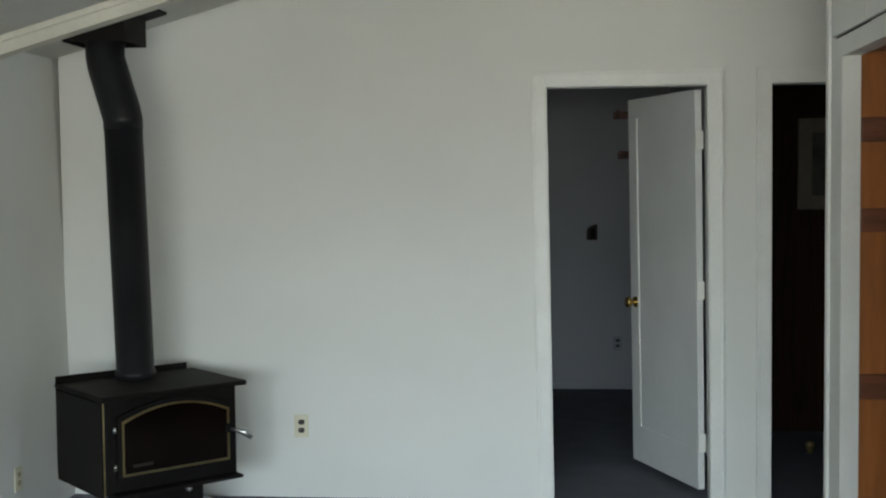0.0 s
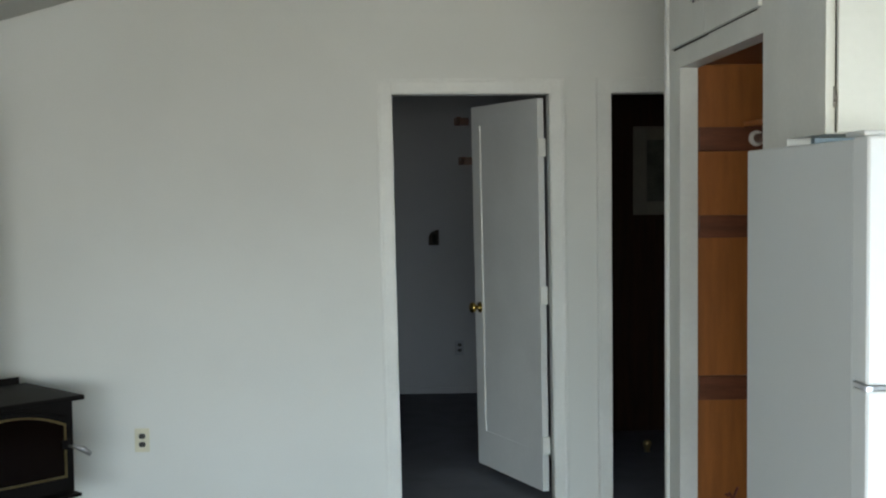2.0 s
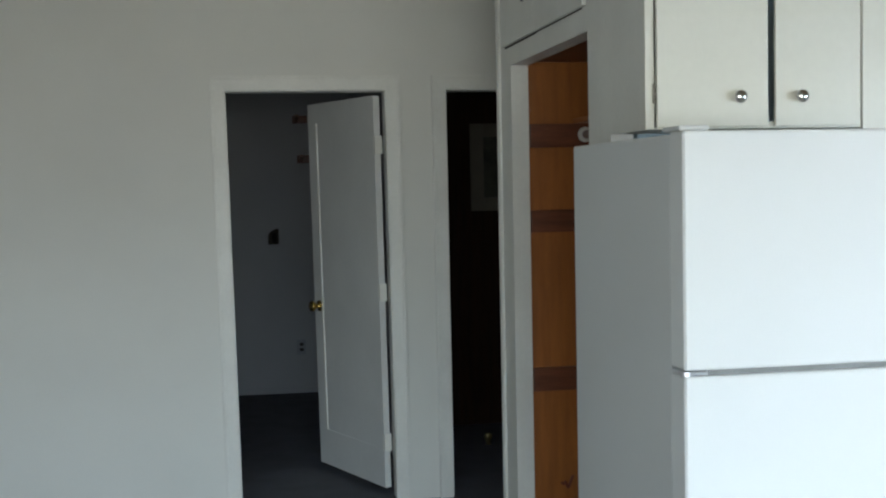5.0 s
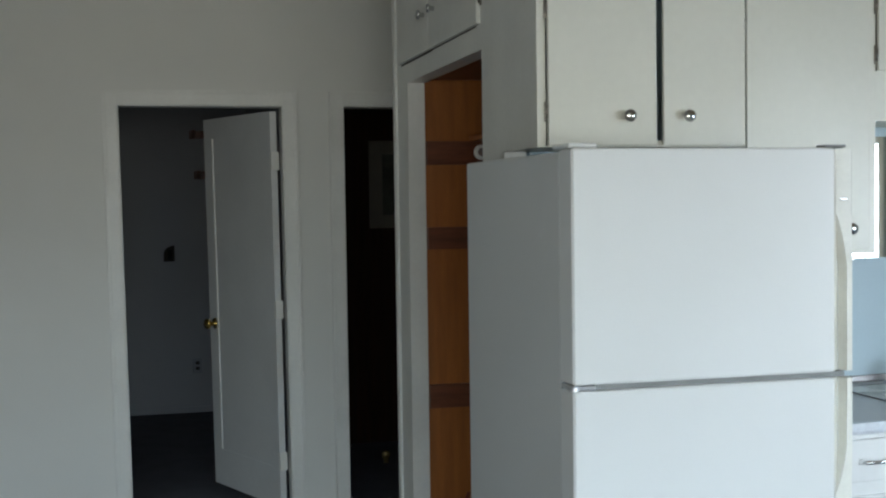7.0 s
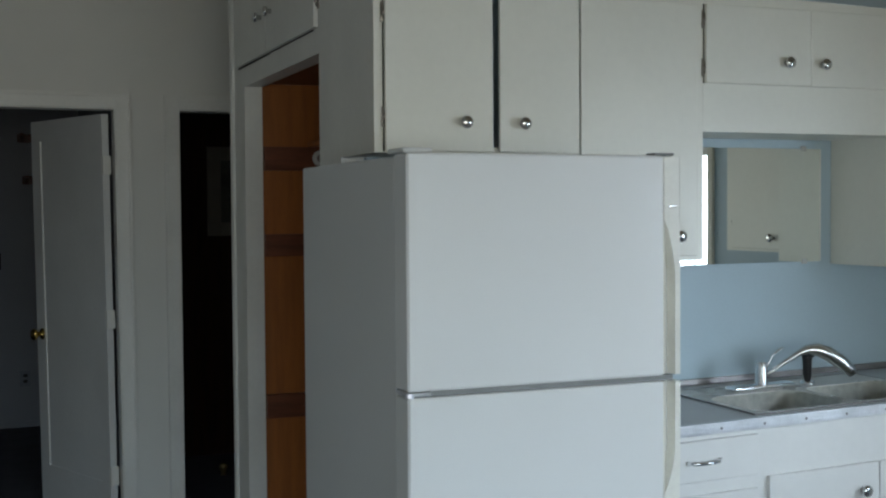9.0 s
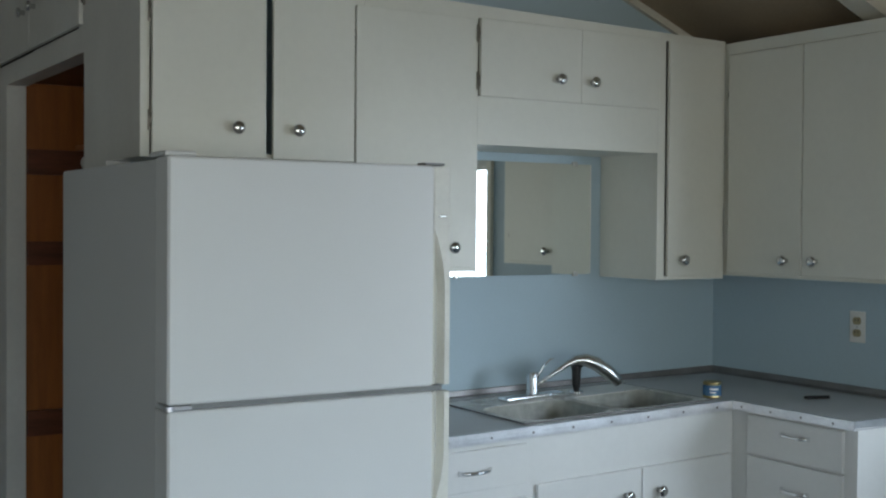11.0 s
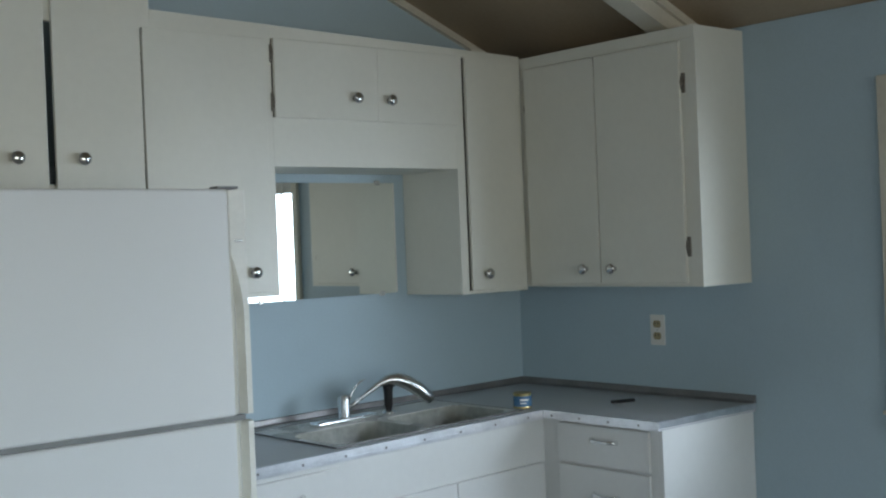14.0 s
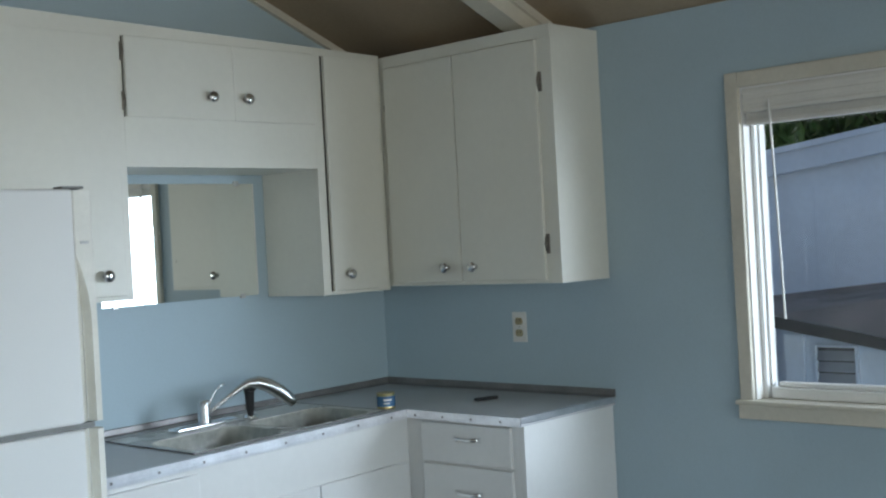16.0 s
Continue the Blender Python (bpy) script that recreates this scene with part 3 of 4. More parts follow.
# corner cabinet
RX = 3.028
cab = thing("wall_cabinet", (2.87, 3.17, 1.318), "cream-white painted corner wall cabinet", "cabinet", "upper cabinets")
cb = box(2.716, RX, YF, BACK, 1.318, UT)
part("cabinet_body", cb, M_CAB, cab)
part("door_gap", box(2.7495, 2.7550, YF - 0.0015, YF + 0.0005, 1.330, 2.128), M_GAP, cab, "dark strip drawn as the shade in the door-edge gap")
d = front("cabinet_door", cab, "y", 2.7552, 3.010, 1.330, 2.128, YF)
knob(d, 2.816, YF - 0.014, 1.386, "y")
hinge_leaf(d, 3.004, YF - 0.001, 1.98, "y", 0.05)

# cabinet on the blue wall
RX = 3.028
cab = thing("wall_cabinet", (3.16, 2.63, 1.322), "cream-white painted two-door wall cabinet on the blue wall", "cabinet", "upper cabinets")
part("cabinet_body", box(RX, XR - 0.002, 2.252, YF - 0.001, 1.330, 2.1405), M_CAB, cab)
part("top_rail", box(RX - 0.004, RX, 2.252, YF - 0.016, 2.100, 2.1402), M_CAB, cab)
d = front("cabinet_door", cab, "x", 2.662, 2.988, 1.342, 2.097, RX)
knob(d, RX - 0.014, 2.722, 1.390, "x")
hinge_leaf(d, RX - 0.001, 2.990, 1.96, "x", 0.05)
d = front("cabinet_door", cab, "x", 2.306, 2.657, 1.342, 2.097, RX)
knob(d, RX - 0.014, 2.598, 1.390, "x")
for hz in (1.455, 1.965):
    hinge_leaf(d, RX - 0.001, 2.303, hz, "x", 0.062)

# the upper cabinets' top edge is out of level
for o in list(scene.objects):
    if o.parent and o.parent.name.startswith("wall_cabinet") and o.type == "MESH":
        for v in o.data.vertices:
            if 2.14 < v.co.z < 2.2:
                v.co.z += 0.020 * max(0.0, 3.03 - v.co.x)

# closet overhead cabinet
cab = thing("closet_cupboard", (XC, 4.1, 2.08), "white painted overhead closet cupboard with two doors", "cabinet")
for a0, a1, ky in ((3.548, 4.170, 4.085), (4.176, 4.690, 4.235)):
    d = part("cupboard_door", box(XC - 0.016, XC - 0.001, a0, a1, 2.083, 2.72, 0.003), M_TRIM, cab)
    knob(d, XC - 0.016, ky, 2.216, "x")
# dark strips here draw the shade beneath the cupboard doors
part("door_gap", box(XC - 0.0026, XC - 0.0004, 3.60, 4.17, 2.0795, 2.0828), M_GAP, cab, "dark strip drawn as the shade in the gap under the doors")
part("door_gap", box(XC - 0.0026, XC - 0.0004, 4.172, 4.68, 2.0765, 2.0828), M_GAP, cab, "dark strip drawn as the shade in the gap under the doors")
hinge_leaf(cab.children[0], XC - 0.001, 3.546, 2.165, "x", 0.05)

# ---- closet fittings ----
def closet_board(name, z0, z1, label, depth=0.02):
    return tagged(part(name, box(XC + 0.075, 1.695, CY1 + 0.012 - depth, CY1 + 0.0135, z0, z1, 0.002), M_CLEAT), label, "cleat", "closet cleats")


structure("wall_closet_end", box(XC + 0.071, 1.699, CY1 + 0.014, CY1 + 0.0195, 0, CT + 0.015), M_PLY, "orange varnished plywood end of the closet", "wall")
closet_board("shelf_cleat", 1.336, 1.424, "red-brown varnished board fixed across the closet end")
closet_board("shelf_cleat", 0.692, 0.787, "red-brown varnished board fixed across the closet end")
closet_board("shelf_cleat", 1.676, 1.770, "red-brown varnished board under the closet shelf")
tagged(part("closet_shelf", box(1.19, 1.695, YK + 0.125, CY1 + 0.012, 1.7705, 1.790, 0.003), M_PLY), "narrow varnished plywood shelf in the closet", "shelf")
rod = thing("closet_rod", (1.235, 4.57, 1.725), "varnished wooden clothes rod in a white socket", "clothes rod")
part("rod", tube([(1.235, YK + 0.125, 1.725), (1.235, CY1 - 0.009, 1.725)], 0.017, 16), M_CLEAT, rod, "red-brown wooden rod", True)
rs = lathe([(0.031, 0), (0.031, 0.004), (0.028, 0.016), (0.020, 0.018)], Matrix.Translation((1.235, CY1 - 0.009, 1.725)) @ Matrix.Rotation(radians(90), 4, "X"))
part("rod_socket", rs, M_WHITEPL, rod, "round white rod socket", True)
stain = bmesh.new()
for (x0, z0), (x1, z1) in (((1.135, 0.315), (1.150, 0.285)), ((1.150, 0.285), (1.170, 0.335)), ((1.120, 0.310), (1.133, 0.300))):
    tube([(x0, CY1 + 0.0135, z0), (x1, CY1 + 0.0135, z1)], 0.006, 6, stain)
tagged(part("paint_mark", stain, M_STAIN), "small dark red check-shaped paint mark on the plywood", "mark")

# ---- refrigerator ----
FX0, FX1, FY0, FYD, FY1, FZ = 0.790, 1.478, 2.380, 2.458, 3.235, 1.640
fridge = thing("refrigerator", ((FX0 + FX1) / 2, 2.8, 0), "white top-freezer refrigerator with recessed side handles", "refrigerator")
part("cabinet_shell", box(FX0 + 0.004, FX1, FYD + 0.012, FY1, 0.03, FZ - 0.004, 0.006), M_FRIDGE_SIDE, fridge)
part("door_gasket", box(FX0 + 0.012, FX1 - 0.012, FYD, FYD + 0.012, 0.10, FZ - 0.014), M_GASKET, fridge, "grey rubber door gasket")
part("kick_grille", box(FX0 + 0.02, FX1 - 0.02, FYD + 0.02, FYD + 0.03, 0.0, 0.09), M_BLACK, fridge)
SPLIT = 1.113
for name, z0, z1 in (("freezer_door", SPLIT + 0.0065, FZ), ("fresh_food_door", 0.095, SPLIT - 0.0065)):
    bm = prism([(FX0, FYD), (FX0, FY0 + 0.005), (FX0 + 0.005, FY0), (FX1 - 0.044, FY0), (FX1 - 0.040, FY0 + 0.006), (FX1 - 0.034, FY0 + 0.022), (FX1, FY0 + 0.026), (FX1, FYD)], "z", z0, z1)
    bmesh.ops.bevel(bm, geom=[e for e in bm.edges if abs(e.verts[0].co.z - e.verts[1].co.z) < 1e-4], offset=0.006, segments=2, profile=0.5, affect="EDGES")
    fd = part(name, bm, M_FRIDGE, fridge)
    # moulded strip along the opening edge, scooped out into a grip towards the split
    up = name == "freezer_door"
    za, zb, zc, zd = (z1 - 0.003, 1.490, 1.345, z0 + 0.002) if up else (z0 + 0.003, 0.835, 0.960, z1 - 0.002)
    g = bmesh.new()
    rings = []
    stops = [(za, 0.0), (zb, 0.0)] + [(zb + (zc - zb) * k / 6, math.sin(math.pi / 2 * k / 6)) for k in range(1, 7)] + [(zd, 1.0)]
    for z, u in stops:
        xa, xr = FX1 - 0.041, FX1 - 0.039 + 0.024 * u
        dy = 0.024 * u
        ring = [(xa, FY0 + 0.030), (xa, FY0 + 0.002 + 0.10 * dy), (xa + (xr - xa) * 0.45, FY0 + 0.002 + 0.55 * dy), (xa + (xr - xa) * 0.85, FY0 + 0.002 + dy), (xr, FY0 + 0.0015 + 0.35 * dy), (xr + 0.003, FY0 + 0.001 - 0.004 * u), (FX1 + 0.002, FY0 + 0.001 - 0.004 * u), (FX1 + 0.006, FY0 + 0.006), (FX1 + 0.006, FY0 + 0.030)]
        rings.append([g.verts.new((x, y, z)) for x, y in ring])
    for r0, r1 in zip(rings, rings[1:]):
        for k in range(9):
            g.faces.new((r0[k], r0[(k + 1) % 9], r1[(k + 1) % 9], r1[k]))
    g.faces.new(rings[0])
    g.faces.new(rings[-1])
    part("door_grip", g, M_YELLOWED, fd, "slightly yellowed moulded grip")
part("screw_cover", box(FX1 - 0.028, FX1 - 0.008, FY0 - 0.0015, FY0 + 0.003, 1.518, 1.524, 0.001), M_STEEL, fridge)
part("hinge_cover", box(FX0 + 0.004, FX0 + 0.075, FYD - 0.045, FYD + 0.06, FZ + 0.001, FZ + 0.013, 0.005), M_FRIDGE_SIDE, fridge)
part("hinge_pad", box(FX1 - 0.060, FX1 - 0.005, FY0 + 0.012, FY0 + 0.05, FZ + 0.001, FZ + 0.007, 0.002), M_GASKET, fridge)
hb = box(FX0 - 0.003, FX0 + 0.055, FY0 + 0.004, FYD - 0.004, SPLIT - 0.005, SPLIT + 0.005, 0.002)
tube([(FX0 + 0.004, FY0 + 0.006, SPLIT - 0.0055), (FX0 + 0.004, FY0 + 0.006, SPLIT + 0.0055)], 0.012, 12, hb)
part("centre_hinge", hb, M_ALU, fridge, "chrome centre hinge")
part("mullion", box(FX0 + 0.055, FX1 - 0.01, FY0 + 0.012, FYD, SPLIT - 0.006, SPLIT + 0.006), M_GASKET, fridge, "grey strip between the doors")

# ---- base cabinets, worktop, sink ----
CZ, CFY, CFX, CYE2 = 0.940, 2.730, 2.787, 2.253
BFY, BFX = 2.760, 2.817
base = thing("base_cabinet", (2.2, 3.0, 0), "painted sink base cabinet with two doors and a drawer, cool light in its colour", "cabinet", "base cabinets")
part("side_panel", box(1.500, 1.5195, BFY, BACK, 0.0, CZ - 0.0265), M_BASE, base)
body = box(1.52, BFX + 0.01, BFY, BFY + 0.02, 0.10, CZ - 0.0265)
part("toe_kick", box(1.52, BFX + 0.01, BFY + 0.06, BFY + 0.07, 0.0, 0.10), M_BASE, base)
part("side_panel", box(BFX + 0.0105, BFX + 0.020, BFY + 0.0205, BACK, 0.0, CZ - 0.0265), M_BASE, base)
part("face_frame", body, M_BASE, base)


def pull(parent, c, axis, length=0.105):
    """A chrome bar pull bowed away from its front."""
    pts, rad = [], []
    for k in range(9):
        u = -1 + k / 4
        out = 0.024 * (1 - u * u) ** 0.5 if abs(u) < 1 else 0.0
        off = u * length / 2
        pts.append((c[0] + off, c[1] - out, c[2]) if axis == "x" else (c[0] - out, c[1] + off, c[2]))
        rad.append(0.0075 - 0.0025 * (1 - u * u))
    return part("pull_handle", tube(pts, rad, 10), M_CHROME, parent, "bowed chrome pull", True)


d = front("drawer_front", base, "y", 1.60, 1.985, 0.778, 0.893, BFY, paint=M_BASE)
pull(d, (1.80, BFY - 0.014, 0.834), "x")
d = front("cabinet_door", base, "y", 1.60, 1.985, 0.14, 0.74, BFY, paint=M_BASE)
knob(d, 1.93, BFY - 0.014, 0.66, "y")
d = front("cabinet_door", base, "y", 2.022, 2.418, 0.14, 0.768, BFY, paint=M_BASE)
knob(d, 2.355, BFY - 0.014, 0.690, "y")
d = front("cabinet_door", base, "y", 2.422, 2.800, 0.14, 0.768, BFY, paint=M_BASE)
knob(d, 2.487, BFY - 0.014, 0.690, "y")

drawers = thing("drawer_unit", (3.05, 2.5, 0), "painted drawer unit with three drawers, cool light in its colour", "cabinet", "base cabinets")
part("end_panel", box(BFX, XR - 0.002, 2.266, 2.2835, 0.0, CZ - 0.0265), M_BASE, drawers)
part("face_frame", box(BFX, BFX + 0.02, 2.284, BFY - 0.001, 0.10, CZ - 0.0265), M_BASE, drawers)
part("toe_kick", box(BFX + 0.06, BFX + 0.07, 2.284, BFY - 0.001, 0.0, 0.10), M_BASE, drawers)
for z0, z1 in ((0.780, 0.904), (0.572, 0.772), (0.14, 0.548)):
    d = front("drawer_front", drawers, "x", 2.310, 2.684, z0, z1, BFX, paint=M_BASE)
    pull(d, (BFX - 0.014, 2.484, (z0 + z1) / 2 + 0.018), "y")

top = thing("worktop", (2.4, 3.0, CZ), "grey laminate L-shaped worktop with aluminium edging", "worktop")
for x0, x1, y0, y1 in ((1.500, 1.996, CFY + 0.003, BACK), (2.741, XR - 0.002, CFY + 0.003, BACK), (1.996, 2.741, CFY + 0.003, 2.774), (1.996, 2.741, 3.239, BACK), (CFX + 0.003, XR - 0.002, CYE2 + 0.003, CFY + 0.003)):
    part("laminate_section", box(x0, x1, y0, y1, CZ - 0.026, CZ), M_LAM, top)
eg = box(1.500, CFX + 0.002, CFY - 0.001, CFY + 0.0025, CZ - 0.028, CZ + 0.0015, 0.0008)
box(1.500, CFX + 0.002, CFY + 0.0025, CFY + 0.016, CZ + 0.0003, CZ + 0.0018, 0, eg)
box(CFX - 0.001, CFX + 0.0025, CYE2, CFY - 0.001, CZ - 0.026, CZ + 0.0015, 0.0008, eg)
box(CFX + 0.0025, CFX + 0.016, CYE2 + 0.016, CFY + 0.016, CZ + 0.0003, CZ + 0.0018, 0, eg)
box(CFX + 0.0025, XR - 0.004, CYE2 - 0.001, CYE2 + 0.0025, CZ - 0.018, CZ + 0.0015, 0.0008, eg)
box(CFX + 0.0025, XR - 0.004, CYE2 + 0.0025, CYE2 + 0.016, CZ + 0.0003, CZ + 0.0018, 0, eg)
for dz in (0.009, 0.019):
    box(1.500, CFX - 0.001, CFY - 0.0022, CFY - 0.001, CZ - dz - 0.002, CZ - dz + 0.002, 0.0004, eg)
    box(CFX - 0.0022, CFX - 0.001, CYE2, CFY - 0.002, CZ - dz - 0.002, CZ - dz + 0.002, 0.0004, eg)
part("metal_edging", eg, M_ALU, top, "ribbed aluminium edging")
scr = [(1.70 + 0.145 * k, CFY - 0.002, CZ - 0.014, "y") for k in range(8)] + [(CFX - 0.002, 2.33 + 0.12 * k, CZ - 0.014, "x") for k in range(4)]
for x, y, z, f in scr:
    rot = Matrix.Rotation(radians(90), 4, "X") if f == "y" else Matrix.Rotation(radians(-90), 4, "Y")
    part("edging_screw", lathe([(0.004, 0), (0.004, 0.001), (0.002, 0.002)], Matrix.Translation((x, y, z)) @ rot, 8), M_DARKALU, top)
cv = prism([(YK - 0.002, CZ + 0.0005), (YK - 0.022, CZ + 0.0005), (YK - 0.010, CZ + 0.008), (YK - 0.006, CZ + 0.024), (YK - 0.002, CZ + 0.026)], "x", 1.500, XR - 0.003)
prism([(XR - 0.002, CZ + 0.0005), (XR - 0.022, CZ + 0.0005), (XR - 0.010, CZ + 0.008), (XR - 0.006, CZ + 0.024), (XR - 0.002, CZ + 0.026)], "y", CYE2, YK - 0.003, cv)
part("cove_strip", cv, M_DARKALU, top, "dull metal cove strip along the wall")

sink = thing("kitchen_sink", (2.32, 2.94, CZ), "worn grey double-bowl sink with a dark rim", "sink")
SX0, SX1, SY0, SY1 = 2.000, 2.738, 2.782, 3.236
def bowl(bm, x0, x1, y0, y1, depth):
    n, rows = 8, []
    def ring(ins, z, r):
        vs = []
        for cx, cy, a0 in ((x1 - ins - r, y1 - ins - r, 0), (x0 + ins + r, y1 - ins - r, 90), (x0 + ins + r, y0 + ins + r, 180), (x1 - ins - r, y0 + ins + r, 270)):
            for k in range(n + 1):
                a = radians(a0 + 90 * k / n)
                vs.append(bm.verts.new((cx + r * math.cos(a), cy + r * math.sin(a), z)))
        return vs
    for ins, z, r in ((0, CZ + 0.002, 0.075), (0.006, CZ - 0.004, 0.072), (0.016, CZ - depth * 0.5, 0.07), (0.030, CZ - depth * 0.9, 0.065), (0.055, CZ - depth, 0.05)):
        rows.append(ring(ins, z, r))
    for a, b in zip(rows, rows[1:]):
        for k in range(len(a)):
            bm.faces.new((a[k], b[k], b[(k + 1) % len(a)], a[(k + 1) % len(a)]))
    bm.faces.new(rows[-1])
    return rows[0]


b1 = (SX0 + 0.018, 2.364, SY0 + 0.012, 3.080)
b2_ = (2.380, SX1 - 0.018, SY0 + 0.012, 3.080)
for bb in (b1, b2_):
    bm = bmesh.new()
    bowl(bm, *bb, 0.14)
    part("bowl", bm, M_BOWL, sink, "mottled grey-green bowl, darker than the deck", True)
# deck around the bowls
deck = bmesh.new()
Z0, Z1 = CZ + 0.0005, CZ + 0.0035
for x0, x1, y0, y1 in ((SX0, b1[0] + 0.004, SY0, 3.088), (b1[1] - 0.004, b2_[0] + 0.004, SY0, 3.088), (b2_[1] - 0.004, SX1, SY0, 3.088), (b1[0] + 0.004, b1[1] - 0.004, SY0, b1[2] + 0.004), (b2_[0] + 0.004, b2_[1] - 0.004, SY0, b1[2] + 0.004), (SX0, SX1, 3.088, SY1), (b1[0] + 0.004, b1[1] - 0.004, 3.076, 3.088), (b2_[0] + 0.004, b2_[1] - 0.004, 3.076, 3.088)):
    box(x0, x1, y0, y1, Z0, Z1, 0, deck)
for bb in (b1, b2_):
    for cx, cy, sx, sy in ((bb[0], bb[2], 1, 1), (bb[1], bb[2], -1, 1), (bb[0], bb[3], 1, -1), (bb[1], bb[3], -1, -1)):
        r = 0.075
        pts = [(cx, cy), (cx + sx * r, cy)] + [(cx + sx * (r - r * math.sin(radians(a))), cy + sy * (r - r * math.cos(radians(a)))) for a in (15, 30, 45, 60, 75)] + [(cx, cy + sy * r)]
        prism(pts, "z", Z0 + 0.0004, Z1 - 0.0004, deck)
part("deck", deck, M_SINK, sink)
rim = bmesh.new()
for x0, x1, y0, y1 in ((SX0 - 0.006, SX0, SY0 - 0.006, SY1 + 0.006), (SX1, SX1 + 0.006, SY0 - 0.006, SY1 + 0.006), (SX0, SX1, SY0 - 0.006, SY0), (SX0, SX1, SY1, SY1 + 0.006)):
    box(x0, x1, y0, y1, CZ + 0.0005, CZ + 0.0045, 0.001, rim)
part("rim", rim, M_DARKALU, sink, "dark metal sink rim")
for bb in (b1, b2_):
    part("drain", lathe([(0.045, 0), (0.045, 0.002), (0.036, 0.003), (0.030, -0.0005)], Matrix.Translation(((bb[0] + bb[1]) / 2, (bb[2] + bb[3]) / 2, CZ - 0.1395)), 20), M_CHROME, sink, "round chrome drain", True)

faucet = thing("faucet", (2.27, 3.135, CZ + 0.003), "chrome single-lever kitchen faucet with low arched spout", "faucet")
fp = box(2.140, 2.380, 3.110, 3.165, CZ + 0.0036, CZ + 0.017, 0.007, segments=3)
part("base_plate", fp, M_CHROME, faucet)
part("faucet_post", lathe([(0.021, 0), (0.021, 0.004), (0.0195, 0.007), (0.0195, 0.046), (0.018, 0.050), (0.018, 0.066), (0.014, 0.072), (0.004, 0.073)], Matrix.Translation((2.262, 3.138, CZ + 0.017)), 24), M_SATIN, faucet, smooth=True)
part("spout", tube([(2.268, 3.136, CZ + 0.040), (2.300, 3.128, CZ + 0.060), (2.340, 3.117, CZ + 0.086), (2.380, 3.106, CZ + 0.110), (2.408, 3.098, CZ + 0.122), (2.440, 3.087, CZ + 0.122), (2.475, 3.075, CZ + 0.108), (2.510, 3.062, CZ + 0.083), (2.540, 3.050, CZ + 0.054), (2.552, 3.045, CZ + 0.040)], [0.009, 0.009, 0.010, 0.013, 0.020, 0.027, 0.031, 0.031, 0.027, 0.021], 20, flat=0.75), M_SATIN, faucet, "chrome spout ending in a broad hood", True)
blade = tube([(2.275, 3.136, CZ + 0.060), (2.284, 3.132, CZ + 0.086), (2.298, 3.127, CZ + 0.110), (2.318, 3.121, CZ + 0.128), (2.334, 3.117, CZ + 0.132)], [0.010, 0.010, 0.009, 0.008, 0.004], 14, flat=0.45)
part("lever", blade, M_CHROME, faucet, "curved chrome lever", True)
spray = thing("sink_sprayer", (2.435, 3.125, CZ + 0.003), "black plastic pull-out sprayer beside the faucet", "sprayer")
part("holder", lathe([(0.024, 0), (0.023, 0.008), (0.016, 0.012)], Matrix.Translation((2.435, 3.125, CZ + 0.0036)), 18), M_CHROME, spray, "chrome sprayer holder", True)
part("sprayer_body", lathe([(0.010, 0.012), (0.014, 0.03), (0.015, 0.075), (0.018, 0.095), (0.015, 0.108), (0.006, 0.110)], Matrix.Translation((2.435, 3.125, CZ + 0.0036)), 18), M_BLACK, spray, smooth=True)
part("sprayer_trigger", box(2.415, 2.447, 3.101, 3.115, CZ + 0.094, CZ + 0.104, 0.003), M_BLACK, spray)


# the sink run has settled a little towards the refrigerator
for run in (base, top, sink, faucet, spray):
    for o in run.children_recursive:
        for v in o.data.vertices:
            v.co.x += 0.025 if run in (faucet, spray) else 0.0
            v.co.z -= 0.023 * max(0.0, CFX - v.co.x) * min(1.0, max(0.0, v.co.z) / 0.5)

# mirror behind the sink
mir = thing("mirror", (2.39, YK, 1.33), "frameless wall mirror held by small clips", "mirror")
part("mirror_glass", box(-0.330, 0.280, -0.0075, -0.0035, 1.328, 1.717, 0, None, Matrix.Translation((2.382, YK, 0)) @ Matrix.Rotation(radians(-0.16), 4, "Z")), M_MIRROR, mir)
# white strip painted as the highlight along the mirror's right edge
part("polished_edge", box(2.6622, 2.6702, YK - 0.0065, YK - 0.001, 1.330, 1.717), M_WHITEPL, mir)
for cx, cz in ((2.595, 1.717), (2.60, 1.328), (2.10, 1.328)):
    part("mirror_clip", box(cx - 0.010, cx + 0.010, YK - 0.011, YK - 0.0005, cz - 0.007, cz + 0.009, 0.002), M_STEEL, mir)

# ---- small things on the worktop ----
can = thing("tin_can", (2.83, 2.80, CZ), "small tin can with a blue paper label on the worktop", "can")
cm = Matrix.Translation((2.779, 2.815, CZ + 0.0025))
part("can_body", lathe([(0.030, 0), (0.0315, 0.002), (0.0300, 0.005), (0.0300, 0.045), (0.0310, 0.048), (0.0300, 0.051), (0.027, 0.049)], cm, 28), M_GOLD, can, smooth=True)
part("can_label", lathe([(0.0304, 0.007), (0.0306, 0.008), (0.0306, 0.040), (0.0304, 0.041)], cm, 28), M_PAPER, can, "dark blue paper label", True)
lb = bmesh.new()
for a0, a1, z0, z1 in ((-150, -95, 0.026, 0.032), (-150, -110, 0.016, 0.020)):
    ring = [[lb.verts.new(cm @ Vector((0.0308 * math.cos(radians(a)), 0.0308 * math.sin(radians(a)), z))) for z in (z0, z1)] for a in np.linspace(a0, a1, 7)]
    for p, q in zip(ring, ring[1:]):
        lb.faces.new((p[0], q[0], q[1], p[1]))
part("label_print", lb, M_WHITEPL, can, "pale bars of print")
pen_m = Matrix.Translation((3.065, 2.628, CZ + 0.006)) @ Matrix.Rotation(radians(-18), 4, "Z")
